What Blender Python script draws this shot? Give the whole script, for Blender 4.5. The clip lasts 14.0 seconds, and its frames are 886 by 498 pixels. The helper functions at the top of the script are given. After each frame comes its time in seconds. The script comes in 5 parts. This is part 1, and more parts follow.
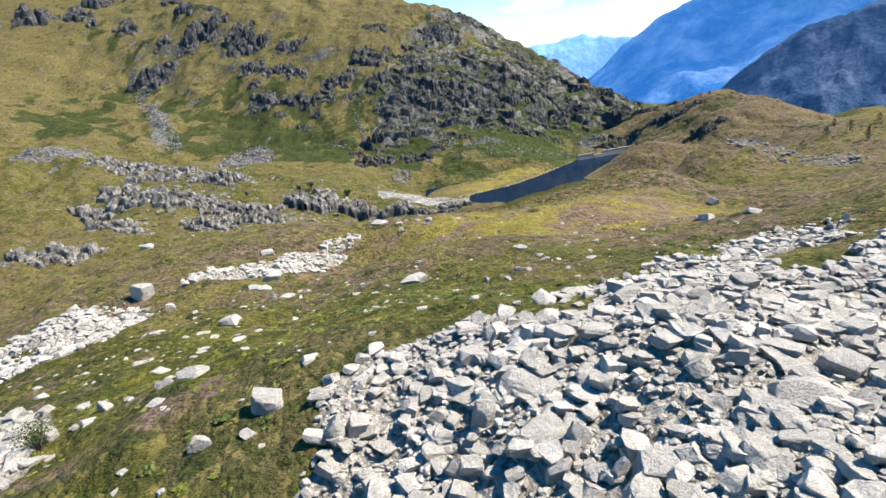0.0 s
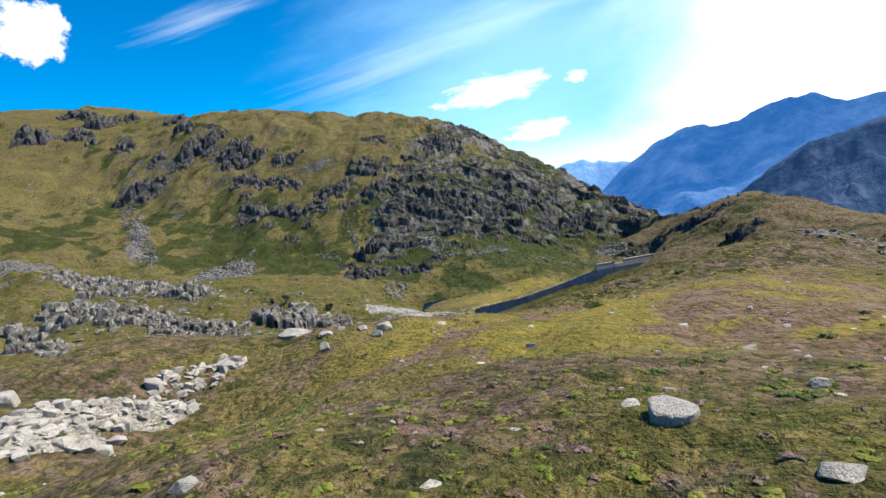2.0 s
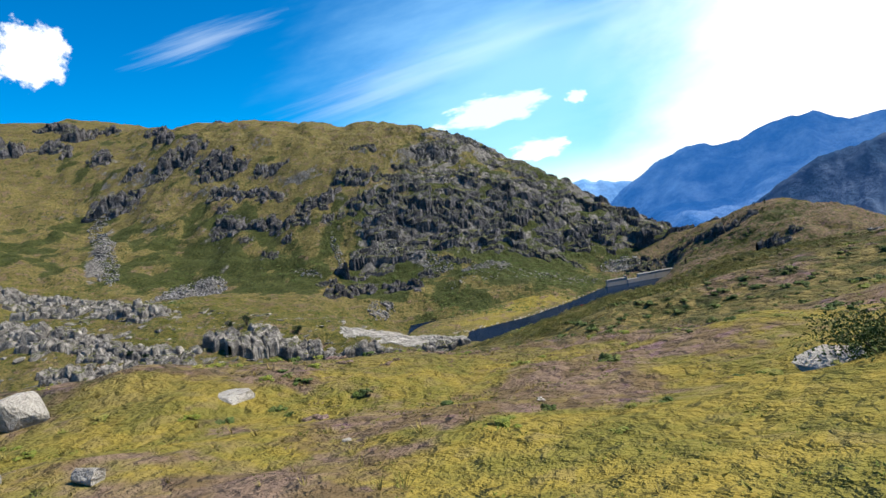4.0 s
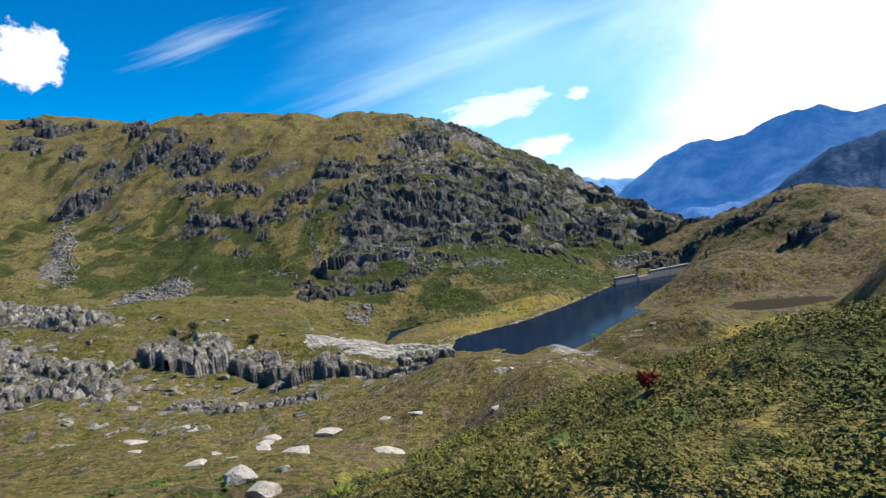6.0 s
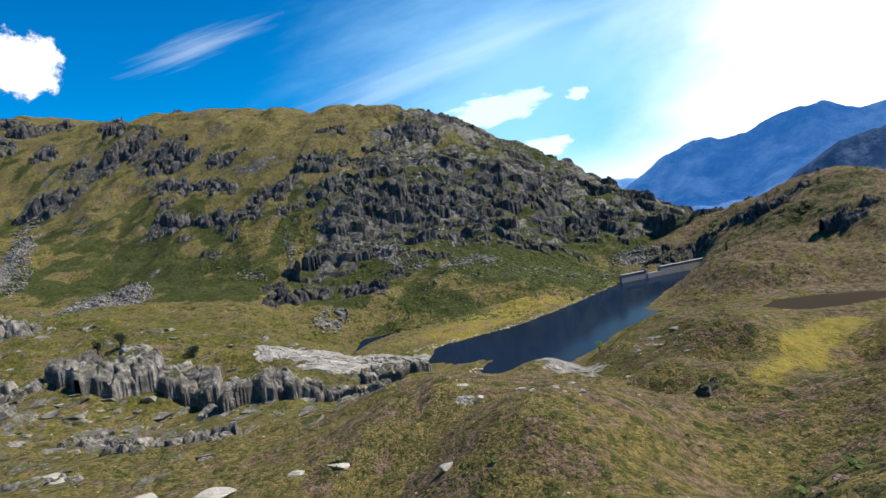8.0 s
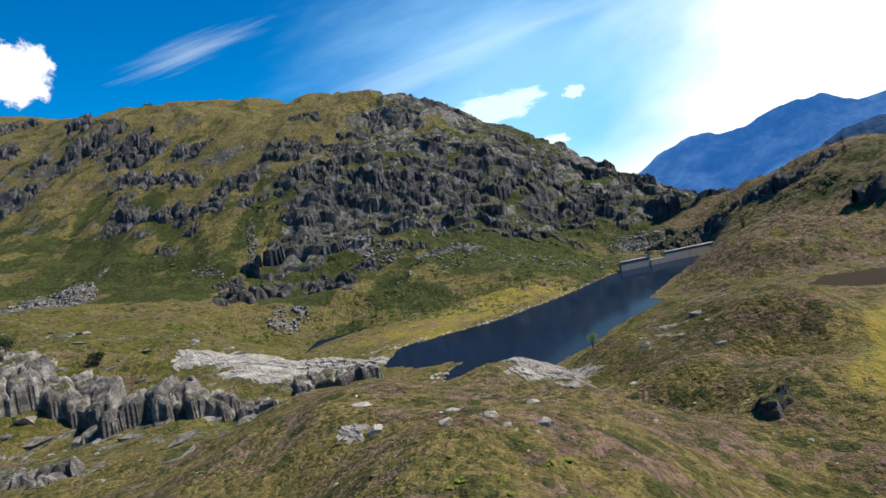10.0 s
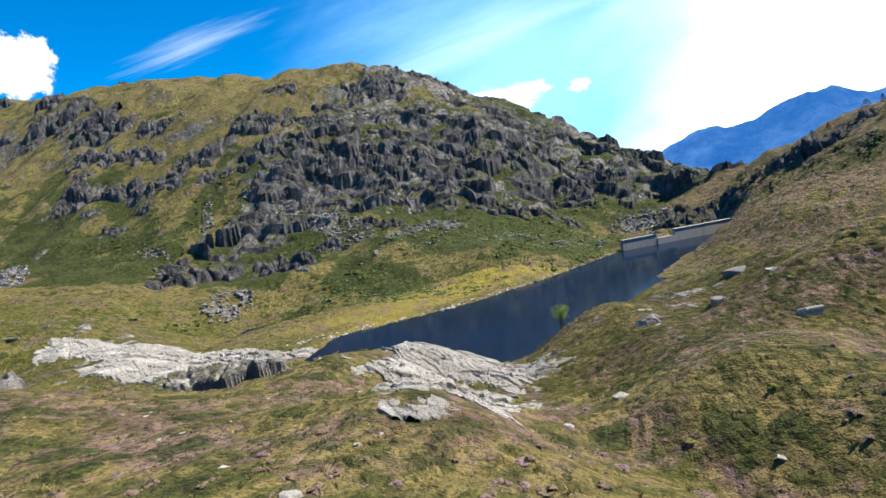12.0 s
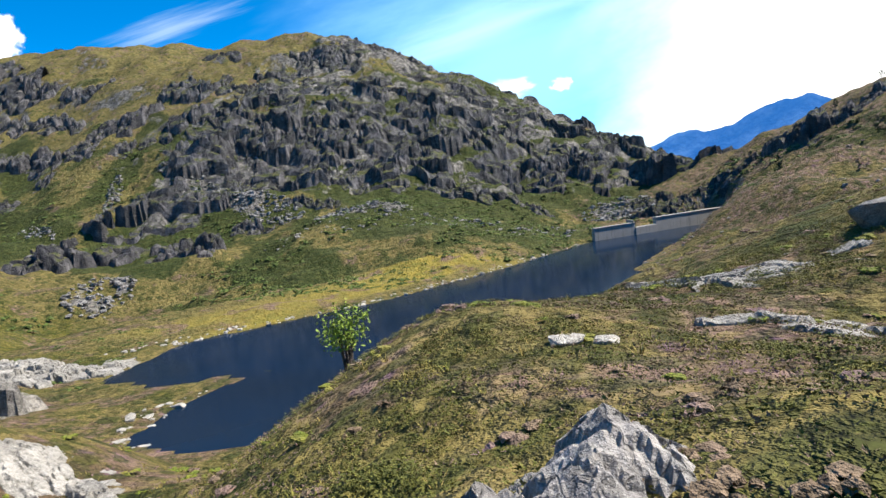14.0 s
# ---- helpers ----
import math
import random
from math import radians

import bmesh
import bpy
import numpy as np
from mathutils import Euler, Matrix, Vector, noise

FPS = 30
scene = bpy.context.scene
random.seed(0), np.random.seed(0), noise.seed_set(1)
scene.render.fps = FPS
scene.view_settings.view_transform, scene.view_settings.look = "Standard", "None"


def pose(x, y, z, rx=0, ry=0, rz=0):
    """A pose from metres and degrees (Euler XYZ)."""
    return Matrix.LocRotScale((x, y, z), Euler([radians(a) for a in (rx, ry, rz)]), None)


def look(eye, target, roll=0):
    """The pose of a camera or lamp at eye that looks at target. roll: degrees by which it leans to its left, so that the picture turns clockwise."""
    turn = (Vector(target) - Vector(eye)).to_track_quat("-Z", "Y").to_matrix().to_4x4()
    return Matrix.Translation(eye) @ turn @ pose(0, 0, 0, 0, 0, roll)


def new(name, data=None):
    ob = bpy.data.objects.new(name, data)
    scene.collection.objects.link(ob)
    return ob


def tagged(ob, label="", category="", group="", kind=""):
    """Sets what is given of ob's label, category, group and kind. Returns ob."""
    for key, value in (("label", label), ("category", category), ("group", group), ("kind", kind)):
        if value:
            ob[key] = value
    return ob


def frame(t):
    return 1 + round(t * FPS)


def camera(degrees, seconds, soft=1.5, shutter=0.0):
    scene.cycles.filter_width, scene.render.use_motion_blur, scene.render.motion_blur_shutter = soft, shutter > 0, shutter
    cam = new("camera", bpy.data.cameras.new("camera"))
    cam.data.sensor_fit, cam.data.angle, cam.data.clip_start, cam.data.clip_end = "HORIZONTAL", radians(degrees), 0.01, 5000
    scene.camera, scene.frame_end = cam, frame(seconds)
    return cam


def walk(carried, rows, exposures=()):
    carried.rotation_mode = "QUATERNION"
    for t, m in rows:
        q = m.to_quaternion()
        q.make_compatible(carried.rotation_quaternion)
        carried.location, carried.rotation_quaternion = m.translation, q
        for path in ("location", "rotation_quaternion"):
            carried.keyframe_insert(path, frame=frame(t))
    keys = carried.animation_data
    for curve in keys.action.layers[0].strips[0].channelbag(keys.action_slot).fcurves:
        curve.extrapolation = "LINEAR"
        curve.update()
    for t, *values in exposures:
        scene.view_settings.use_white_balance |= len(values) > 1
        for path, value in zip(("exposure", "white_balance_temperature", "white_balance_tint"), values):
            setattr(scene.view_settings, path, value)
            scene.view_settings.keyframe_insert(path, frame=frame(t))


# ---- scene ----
cam = camera(76.5, 14.0)
# seconds, eye in metres, turn in degrees
PATH = [
    (0.0, -0.15, -0.16, 94.76, 70.48, 4.8, -0.05),
    (0.5, 0.18, 14.91, 88.75, 72.29, 5.41, 0.36),
    (1.0, 0.77, 28.9, 83.52, 76.6, 5.74, 0.45),
    (1.5, 1.37, 42.37, 79.28, 82.39, 4.88, 0.81),
    (2.0, 2.58, 55.51, 76.2, 82.85, 5.44, 0.55),
    (2.5, 3.73, 67.49, 73.13, 82.64, 5.73, 0.49),
    (3.0, 4.92, 78.95, 70.26, 83.43, 5.89, 0.59),
    (3.5, 6.1, 89.52, 67.75, 85.03, 5.63, 0.61),
    (6.0, 15.39, 139.5, 58.58, 85.08, 6.26, 0.9),
    (6.5, 17.28, 148.69, 56.45, 85.17, 6.4, 0.82),
    (7.0, 19.46, 157.74, 54.6, 85.25, 6.61, 0.93),
    (7.5, 21.51, 166.54, 52.65, 85.39, 6.84, 0.99),
    (8.0, 23.58, 175.24, 50.56, 85.49, 7.09, 1.08),
    (10.5, 35.5, 218.75, 36.39, 85.75, 8.49, 0.91),
    (11.0, 38.35, 227.84, 33.36, 85.54, 8.74, 0.95),
    (11.5, 41.1, 236.78, 30.45, 85.3, 8.71, 1.18),
    (12.0, 43.83, 245.56, 27.22, 85.41, 8.09, 1.53),
    (12.5, 46.66, 254.76, 24.35, 85.51, 7.65, 1.35),
    (13.0, 49.6, 264.19, 22.01, 85.46, 7.58, 0.56),
    (13.5, 52.54, 273.49, 20.36, 85.0, 7.35, -0.42),
    (14.0, 55.77, 282.75, 18.81, 84.87, 6.53, -0.44),
]
walk(cam, [(t, pose(x, y, z, rx, ry, rz)) for t, x, y, z, rx, ry, rz in PATH],
     [(0.0, 1.22), (1.0, 1.05), (2.0, 0.78), (3.5, 0.72), (6.0, 0.66), (8.0, 0.6), (10.5, 0.52), (11.0, 0.95), (14.0, 1.1)])

# ---- world, sun, exposure ----
SUN_AZ, SUN_EL = 80.0, 52.0          # degrees to the right of +y, and above the horizon
world = bpy.data.worlds.new("mountain_sky")
scene.world = world
world.use_nodes = True
wt = world.node_tree
wt.nodes.clear()
sky = wt.nodes.new("ShaderNodeTexSky")
sky.sky_type, sky.sun_disc = "NISHITA", False
sky.sun_elevation, sky.sun_rotation = radians(SUN_EL), radians(SUN_AZ)
sky.altitude, sky.air_density, sky.dust_density, sky.ozone_density = 2000.0, 1.0, 0.6, 3.0
hue = wt.nodes.new("ShaderNodeHueSaturation")
hue.inputs["Saturation"].default_value = 1.70
hue.inputs["Value"].default_value = 1.28
hue.inputs["Hue"].default_value = 0.5
back = wt.nodes.new("ShaderNodeBackground")
back.inputs["Strength"].default_value = 0.082
wout = wt.nodes.new("ShaderNodeOutputWorld")
wt.links.new(sky.outputs[0], hue.inputs["Color"])
wt.links.new(hue.outputs[0], back.inputs["Color"])
wt.links.new(back.outputs[0], wout.inputs["Surface"])

sun_data = bpy.data.lights.new("sun", "SUN")
sun_data.energy, sun_data.angle, sun_data.color = 5.0, radians(0.55), (1.0, 0.94, 0.84)
sun = new("sun", sun_data)
saz, sel = radians(SUN_AZ), radians(SUN_EL)
sun.matrix_world = look((800 * math.sin(saz), 800 * math.cos(saz), 900), (800 * math.sin(saz) - math.sin(saz) * math.cos(sel), 800 * math.cos(saz) - math.cos(saz) * math.cos(sel), 900 - math.sin(sel)))

# ---- materials ----
class Nodes:
    """Short hand for building one node material."""

    def __init__(self, name, rough=0.9, spec=0.25):
        self.m = bpy.data.materials.new(name)
        self.m.use_nodes = True
        self.t = self.m.node_tree
        self.t.nodes.clear()
        self.out = self.t.nodes.new("ShaderNodeOutputMaterial")
        self.b = self.t.nodes.new("ShaderNodeBsdfPrincipled")
        self.b.inputs["Roughness"].default_value = rough
        self.b.inputs["Specular IOR Level"].default_value = spec
        self.t.links.new(self.b.outputs[0], self.out.inputs["Surface"])
        self.co = self.t.nodes.new("ShaderNodeTexCoord").outputs["Object"]

    def put(self, socket, value):
        if hasattr(value, "links"):
            self.t.links.new(value, socket)
        else:
            socket.default_value = value

    def noise(self, scale, detail=4.0, rough=0.55, stretch=None, kind="FBM"):
        co = self.co
        if stretch:
            mp = self.t.nodes.new("ShaderNodeMapping")
            mp.inputs["Scale"].default_value = stretch
            self.t.links.new(co, mp.inputs["Vector"])
            co = mp.outputs[0]
        n = self.t.nodes.new("ShaderNodeTexNoise")
        n.noise_type = kind
        n.inputs["Scale"].default_value, n.inputs["Detail"].default_value, n.inputs["Roughness"].default_value = scale, detail, rough
        self.t.links.new(co, n.inputs["Vector"])
        return n.outputs["Fac"]

    def cells(self, scale, feature="F1", out="Distance", rand=1.0):
        v = self.t.nodes.new("ShaderNodeTexVoronoi")
        v.feature = feature
        v.inputs["Scale"].default_value = scale
        v.inputs["Randomness"].default_value = rand
        self.t.links.new(self.co, v.inputs["Vector"])
        return v.outputs[out]

    def clumps(self, scale, wander):
        """Rounded cushions: height 0 to 1, and a random tint for each."""
        w = self.t.nodes.new("ShaderNodeTexNoise")
        w.inputs["Scale"].default_value, w.inputs["Detail"].default_value = scale * 1.6, 3.0
        self.t.links.new(self.co, w.inputs["Vector"])
        m = self.t.nodes.new("ShaderNodeVectorMath")
        m.operation = "MULTIPLY_ADD"
        m.inputs[1].default_value = (wander * 1.4,) * 3
        self.t.links.new(w.outputs["Color"], m.inputs[0])
        self.t.links.new(self.co, m.inputs[2])
        v = self.t.nodes.new("ShaderNodeTexVoronoi")
        v.inputs["Scale"].default_value = scale
        self.t.links.new(m.outputs[0], v.inputs["Vector"])
        return self.ramp(v.outputs["Distance"], 0.75, 0.05), self.split(v.outputs["Color"])[0]

    def ramp(self, value, lo, hi):
        r = self.t.nodes.new("ShaderNodeMapRange")
        r.interpolation_type = "SMOOTHSTEP"
        self.put(r.inputs["Value"], value)
        r.inputs["From Min"].default_value, r.inputs["From Max"].default_value = lo, hi
        return r.outputs[0]

    def mix(self, fac, a, b, how="MIX"):
        x = self.t.nodes.new("ShaderNodeMix")
        x.data_type, x.blend_type = "RGBA", how
        self.put(x.inputs[0], fac)
        for s, v in ((x.inputs[6], a), (x.inputs[7], b)):
            self.put(s, (*v, 1.0) if isinstance(v, tuple) else v)
        return x.outputs[2]

    def math(self, op, a, b=0.0):
        x = self.t.nodes.new("ShaderNodeMath")
        x.operation = op
        x.use_clamp = op in ("ADD", "SUBTRACT")
        self.put(x.inputs[0], a)
        self.put(x.inputs[1], b)
        return x.outputs[0]

    def vein(self, value):
        """Distance of a noise from its middle value: thin wandering lines."""
        return self.math("MAXIMUM", self.math("SUBTRACT", value, 0.5), self.math("SUBTRACT", 0.5, value))

    def attribute(self, name):
        a = self.t.nodes.new("ShaderNodeAttribute")
        a.attribute_name = name
        return a

    def split(self, colour):
        s = self.t.nodes.new("ShaderNodeSeparateColor")
        self.t.links.new(colour, s.inputs[0])
        return s.outputs

    def island(self):
        return self.t.nodes.new("ShaderNodeNewGeometry").outputs["Random Per Island"]

    def random(self):
        return self.t.nodes.new("ShaderNodeObjectInfo").outputs["Random"]

    def steep(self, lo, hi):
        g = self.t.nodes.new("ShaderNodeNewGeometry")
        s = self.t.nodes.new("ShaderNodeSeparateXYZ")
        self.t.links.new(g.outputs["Normal"], s.inputs[0])
        return self.ramp(s.outputs[2], hi, lo)

    def bump(self, height, strength, distance):
        b = self.t.nodes.new("ShaderNodeBump")
        b.inputs["Strength"].default_value, b.inputs["Distance"].default_value = strength, distance
        self.t.links.new(height, b.inputs["Height"])
        self.t.links.new(b.outputs[0], self.b.inputs["Normal"])

    def colour(self, c):
        self.put(self.b.inputs["Base Color"], (*c, 1.0) if isinstance(c, tuple) else c)
        return self


def ground_material():
    n = Nodes("turf_heather_and_rock", 0.95, 0.1)
    cover = n.split(n.attribute("cover").outputs["Color"])       # red: bare rock, green: dry yellow grass, blue: dark shrub
    big, mid, fine = n.noise(0.045, 5), n.noise(0.35, 5, 0.65), n.noise(2.6, 4, 0.7)
    tuft, tuft_tint = n.clumps(1.7, 0.35)
    bush, bush_tint = n.clumps(0.42, 1.1)
    patch, small = n.noise(0.13, 4, 0.6), n.noise(0.55, 4, 0.6)
    olive = n.mix(n.ramp(mid, 0.36, 0.64), (0.046, 0.050, 0.010), (0.108, 0.100, 0.016))
    fresh = n.mix(n.ramp(small, 0.40, 0.60), (0.090, 0.094, 0.012), (0.158, 0.144, 0.018))
    green = n.mix(n.ramp(patch, 0.46, 0.58), olive, fresh)
    green = n.mix(n.math("MULTIPLY", n.ramp(big, 0.50, 0.62), 0.8), green, n.mix(n.ramp(fine, 0.4, 0.6), (0.150, 0.118, 0.050), (0.080, 0.068, 0.030)))
    straw = n.mix(n.ramp(mid, 0.35, 0.65), (0.190, 0.146, 0.054), (0.112, 0.094, 0.032))
    straw = n.mix(n.math("MULTIPLY", n.ramp(small, 0.50, 0.64), 0.6), straw, (0.245, 0.182, 0.064))
    turf = n.mix(n.ramp(n.math("ADD", cover[1], n.math("MULTIPLY", n.math("SUBTRACT", patch, 0.30), 0.9)), 0.36, 0.66), green, straw)
    turf = n.mix(n.ramp(cover[1], 0.66, 1.0), turf, n.mix(n.ramp(small, 0.40, 0.60), (0.255, 0.195, 0.038), (0.165, 0.146, 0.030)))
    shrub = n.mix(n.ramp(fine, 0.4, 0.62), (0.012, 0.020, 0.006), (0.048, 0.064, 0.016))
    shrub = n.mix(n.math("MULTIPLY", n.ramp(n.noise(0.6, 4, 0.65), 0.50, 0.60), 0.75), shrub, (0.085, 0.086, 0.026))
    heather = n.mix(n.ramp(small, 0.42, 0.60), (0.118, 0.078, 0.050), (0.210, 0.136, 0.110))
    heather = n.mix(n.math("MULTIPLY", n.ramp(n.noise(0.8, 3), 0.58, 0.68), 0.7), heather, (0.200, 0.110, 0.165))
    heathy = n.ramp(n.math("ADD", n.noise(0.12, 5, 0.65), n.attribute("heath").outputs["Fac"]), 0.53, 0.60)
    turf = n.mix(n.math("MULTIPLY", heathy, 0.85), turf, heather)
    # single plants in the sward, each with its own tint
    turf = n.mix(n.math("MULTIPLY", n.math("MULTIPLY", n.ramp(tuft_tint, 0.66, 0.78), 0.6), n.ramp(cover[1], 1.1, 0.6)), turf, (0.040, 0.056, 0.010))
    turf = n.mix(n.math("MULTIPLY", n.ramp(tuft_tint, 0.20, 0.08), 0.5), turf, (0.220, 0.170, 0.060))
    lush = n.ramp(cover[1], 0.95, 0.6)
    shrubby = n.ramp(n.math("ADD", cover[2], n.math("MULTIPLY", n.math("SUBTRACT", n.noise(0.22, 5, 0.65), 0.45), 1.1)), 0.35, 0.50)
    spots = n.math("MULTIPLY", n.ramp(bush_tint, 0.68, 0.74), n.ramp(bush, 0.30, 0.45))
    turf = n.mix(n.math("MULTIPLY", n.math("MAXIMUM", shrubby, n.math("MULTIPLY", spots, 0.8)), lush), turf, shrub)
    stipple = n.math("MULTIPLY", n.ramp(n.noise(0.85, 3, 0.6), 0.52, 0.60), n.ramp(cover[1], 0.90, 0.5))
    turf = n.mix(n.math("MULTIPLY", stipple, 0.6), turf, n.mix(n.ramp(fine, 0.4, 0.6), (0.020, 0.026, 0.008), (0.056, 0.062, 0.014)))
    turf = n.mix(n.math("MULTIPLY", n.ramp(n.noise(4.5, 4, 0.75), 0.50, 0.38), n.math("ADD", 0.25, n.math("MULTIPLY", lush, 0.45))), turf, n.mix(0.80, turf, (0.008, 0.012, 0.004)))
    turf = n.mix(n.math("MULTIPLY", n.ramp(n.noise(3.3, 4, 0.75), 0.54, 0.66), 0.4), turf, n.mix(0.5, turf, (0.28, 0.23, 0.09)))
    rock = n.mix(n.ramp(n.noise(0.5, 6, 0.7), 0.3, 0.7), (0.038, 0.036, 0.035), (0.270, 0.245, 0.222))
    rock = n.mix(n.ramp(n.noise(1.8, 4, 0.6), 0.52, 0.7), rock, (0.075, 0.085, 0.040))
    crack = n.math("MULTIPLY", n.ramp(n.cells(0.25, "DISTANCE_TO_EDGE"), 0.09, 0.0), n.ramp(mid, 0.4, 0.55))
    rock = n.mix(n.math("MULTIPLY", crack, 0.8), rock, (0.025, 0.026, 0.022))
    rock = n.mix(n.attribute("cover").outputs["Alpha"], n.mix(n.ramp(fine, 0.35, 0.65), (0.16, 0.145, 0.12), (0.46, 0.42, 0.35)), rock)
    amount = n.ramp(n.math("ADD", cover[0], n.math("MULTIPLY", n.math("SUBTRACT", n.noise(0.16, 6, 0.7), 0.45), 0.9)), 0.42, 0.56)
    n.colour(n.mix(amount, turf, rock))
    lumps = n.math("ADD", n.math("MULTIPLY", tuft, 0.35), n.math("MULTIPLY", bush, 0.5))
    n.bump(n.math("ADD", n.math("ADD", n.math("MULTIPLY", mid, 0.7), n.math("MULTIPLY", lumps, 0.5)), n.math("ADD", n.math("MULTIPLY", fine, 0.4), n.math("MULTIPLY", n.noise(9.0, 3, 0.7), 0.12))), 1.0, 1.0)
    return n.m


def stone_material(name, light, dark, scale=1.0, lichen=0.35, dirt=1.0, green=0.0, joints=0.85):
    n = Nodes(name, 0.88, 0.2)
    wide, mid, fine = n.noise(0.35 * scale, 5, 0.65), n.noise(1.7 * scale, 6, 0.7), n.noise(9 * scale, 4, 0.7)
    c = n.mix(n.ramp(wide, 0.42, 0.66), dark, light)
    c = n.mix(n.math("MULTIPLY", n.ramp(mid, 0.48, 0.66), lichen), c, (0.085, 0.085, 0.055))
    c = n.mix(n.math("MULTIPLY", n.ramp(n.noise(0.9 * scale, 4, 0.6, (1.0, 1.0, 4.0)), 0.52, 0.66), 0.5 * dirt), c, n.mix(0.75, c, (0.05, 0.048, 0.045)))
    c = n.mix(n.math("MULTIPLY", n.island(), 0.4 * dirt), c, dark)
    streak = n.noise(0.85 * scale, 5, 0.7, (1.0, 1.0, 0.35))
    c = n.mix(n.math("MULTIPLY", n.ramp(streak, 0.53, 0.42), 0.75 * dirt), c, n.mix(0.70, c, dark))
    c = n.mix(n.math("MULTIPLY", n.ramp(streak, 0.56, 0.66), 0.55 * dirt), c, n.mix(0.6, c, light))
    crossed = n.vein(n.noise(0.55 * scale, 4, 0.6))
    sheet = n.vein(n.noise(0.9 * scale, 3, 0.55, (1.0, 0.22, 1.0)))
    joint = n.math("MULTIPLY", n.ramp(n.cells(0.6 * scale, "DISTANCE_TO_EDGE"), 0.05, 0.0), n.ramp(n.noise(0.8 * scale, 3), 0.42, 0.56))
    joint = n.math("MAXIMUM", joint, n.math("MAXIMUM", n.ramp(crossed, 0.010, 0.002), n.ramp(sheet, 0.014, 0.003)))
    c = n.mix(n.math("MULTIPLY", joint, joints), c, (0.025, 0.024, 0.022))
    c = n.mix(n.math("MULTIPLY", n.ramp(fine, 0.46, 0.66), 0.6 * dirt), c, n.mix(0.65, c, (0.02, 0.02, 0.018)))
    c = n.mix(n.math("MULTIPLY", n.ramp(n.noise(22 * scale, 3, 0.7), 0.58, 0.66), 0.5), c, (0.55, 0.53, 0.48))
    if green:      # grass and low shrub rooted on flat ledges
        plants = n.mix(n.ramp(mid, 0.4, 0.6), (0.030, 0.042, 0.010), (0.105, 0.098, 0.030))
        c = n.mix(n.math("MULTIPLY", n.math("SUBTRACT", 1.0, n.steep(0.64, 0.80)), n.ramp(n.noise(0.12, 4, 0.65), 0.62 - 0.25 * green, 0.70 - 0.25 * green)), c, plants)
    n.colour(c)
    n.bump(n.math("SUBTRACT", n.math("ADD", n.math("MULTIPLY", mid, 0.7), n.math("MULTIPLY", fine, 0.35)), n.math("MULTIPLY", joint, 0.4 * joints)), 1.0, 0.32 / scale)
    return n.m


def leaf_material(name, a, b, c):
    n = Nodes(name, 0.8, 0.2)
    k = n.mix(n.island(), a, b)
    k = n.mix(n.ramp(n.noise(0.8, 4), 0.48, 0.7), k, c)
    fine = n.noise(11.0, 3, 0.7)
    k = n.mix(n.math("MULTIPLY", n.ramp(fine, 0.50, 0.36), 0.5), k, n.mix(0.7, k, (0.010, 0.012, 0.005)))
    n.colour(k)
    n.bump(n.math("ADD", n.math("MULTIPLY", fine, 0.6), n.math("MULTIPLY", n.noise(30.0, 2), 0.3)), 1.0, 0.12)
    return n.m


def water_material(name, gloss, rough, deep, shallow):
    n = Nodes(name, rough, gloss)
    n.colour(n.mix(n.noise(0.03, 3), deep, shallow))
    n.b.inputs["IOR"].default_value = 1.333
    n.bump(n.noise(1.6, 3, 0.6, (1.0, 0.45, 1.0)), 0.06, 0.03)
    return n.m


def concrete_material():
    n = Nodes("weathered_concrete", 0.85, 0.3)
    c = n.mix(n.noise(0.5, 5, 0.6), (0.22, 0.21, 0.195), (0.34, 0.325, 0.30))
    c = n.mix(n.math("MULTIPLY", n.ramp(n.noise(0.9, 4, 0.6, (1.0, 1.0, 0.12)), 0.5, 0.7), 0.6), c, (0.11, 0.105, 0.10))
    n.colour(c)
    n.bump(n.noise(3.0, 4), 0.3, 0.05)
    return n.m


def hazed_material(name, dark, light, glow, strength, scale):
    """Far mountains; the haze of kilometres of blue air is painted into colour and emission."""
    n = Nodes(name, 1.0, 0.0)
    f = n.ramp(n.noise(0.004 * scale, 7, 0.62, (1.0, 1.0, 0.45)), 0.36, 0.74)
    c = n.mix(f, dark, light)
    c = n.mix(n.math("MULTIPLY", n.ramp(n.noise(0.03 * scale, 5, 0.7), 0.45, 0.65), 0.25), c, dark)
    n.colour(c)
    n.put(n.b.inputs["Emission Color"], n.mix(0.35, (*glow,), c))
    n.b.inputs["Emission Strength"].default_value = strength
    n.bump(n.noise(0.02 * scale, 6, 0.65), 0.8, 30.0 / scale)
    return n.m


GROUND = ground_material()
PALE_STONE = stone_material("pale_granite", (0.60, 0.555, 0.485), (0.38, 0.35, 0.30), 1.0, 0.22, 0.6, 0.0, 0.06)
DARK_STONE = stone_material("dark_granite_crag", (0.190, 0.175, 0.178), (0.034, 0.032, 0.036), 0.5, 0.30, 1.0, 0.8, 0.6)
SLAB_STONE = stone_material("sunlit_granite_slab", (0.50, 0.465, 0.41), (0.27, 0.25, 0.215), 0.8, 0.3, 0.8, 0.0, 0.15)
LEDGE_STONE = stone_material("valley_granite", (0.34, 0.31, 0.265), (0.10, 0.092, 0.08), 0.6)
LICHEN_STONE = stone_material("lichen_granite", (0.48, 0.445, 0.41), (0.20, 0.185, 0.172), 1.8, 0.5, 0.8, 0.0, 0.3)
DOME_STONE = stone_material("dome_granite_with_turf", (0.170, 0.158, 0.162), (0.032, 0.031, 0.034), 0.4, 0.30, 1.0, 1.25, 0.5)
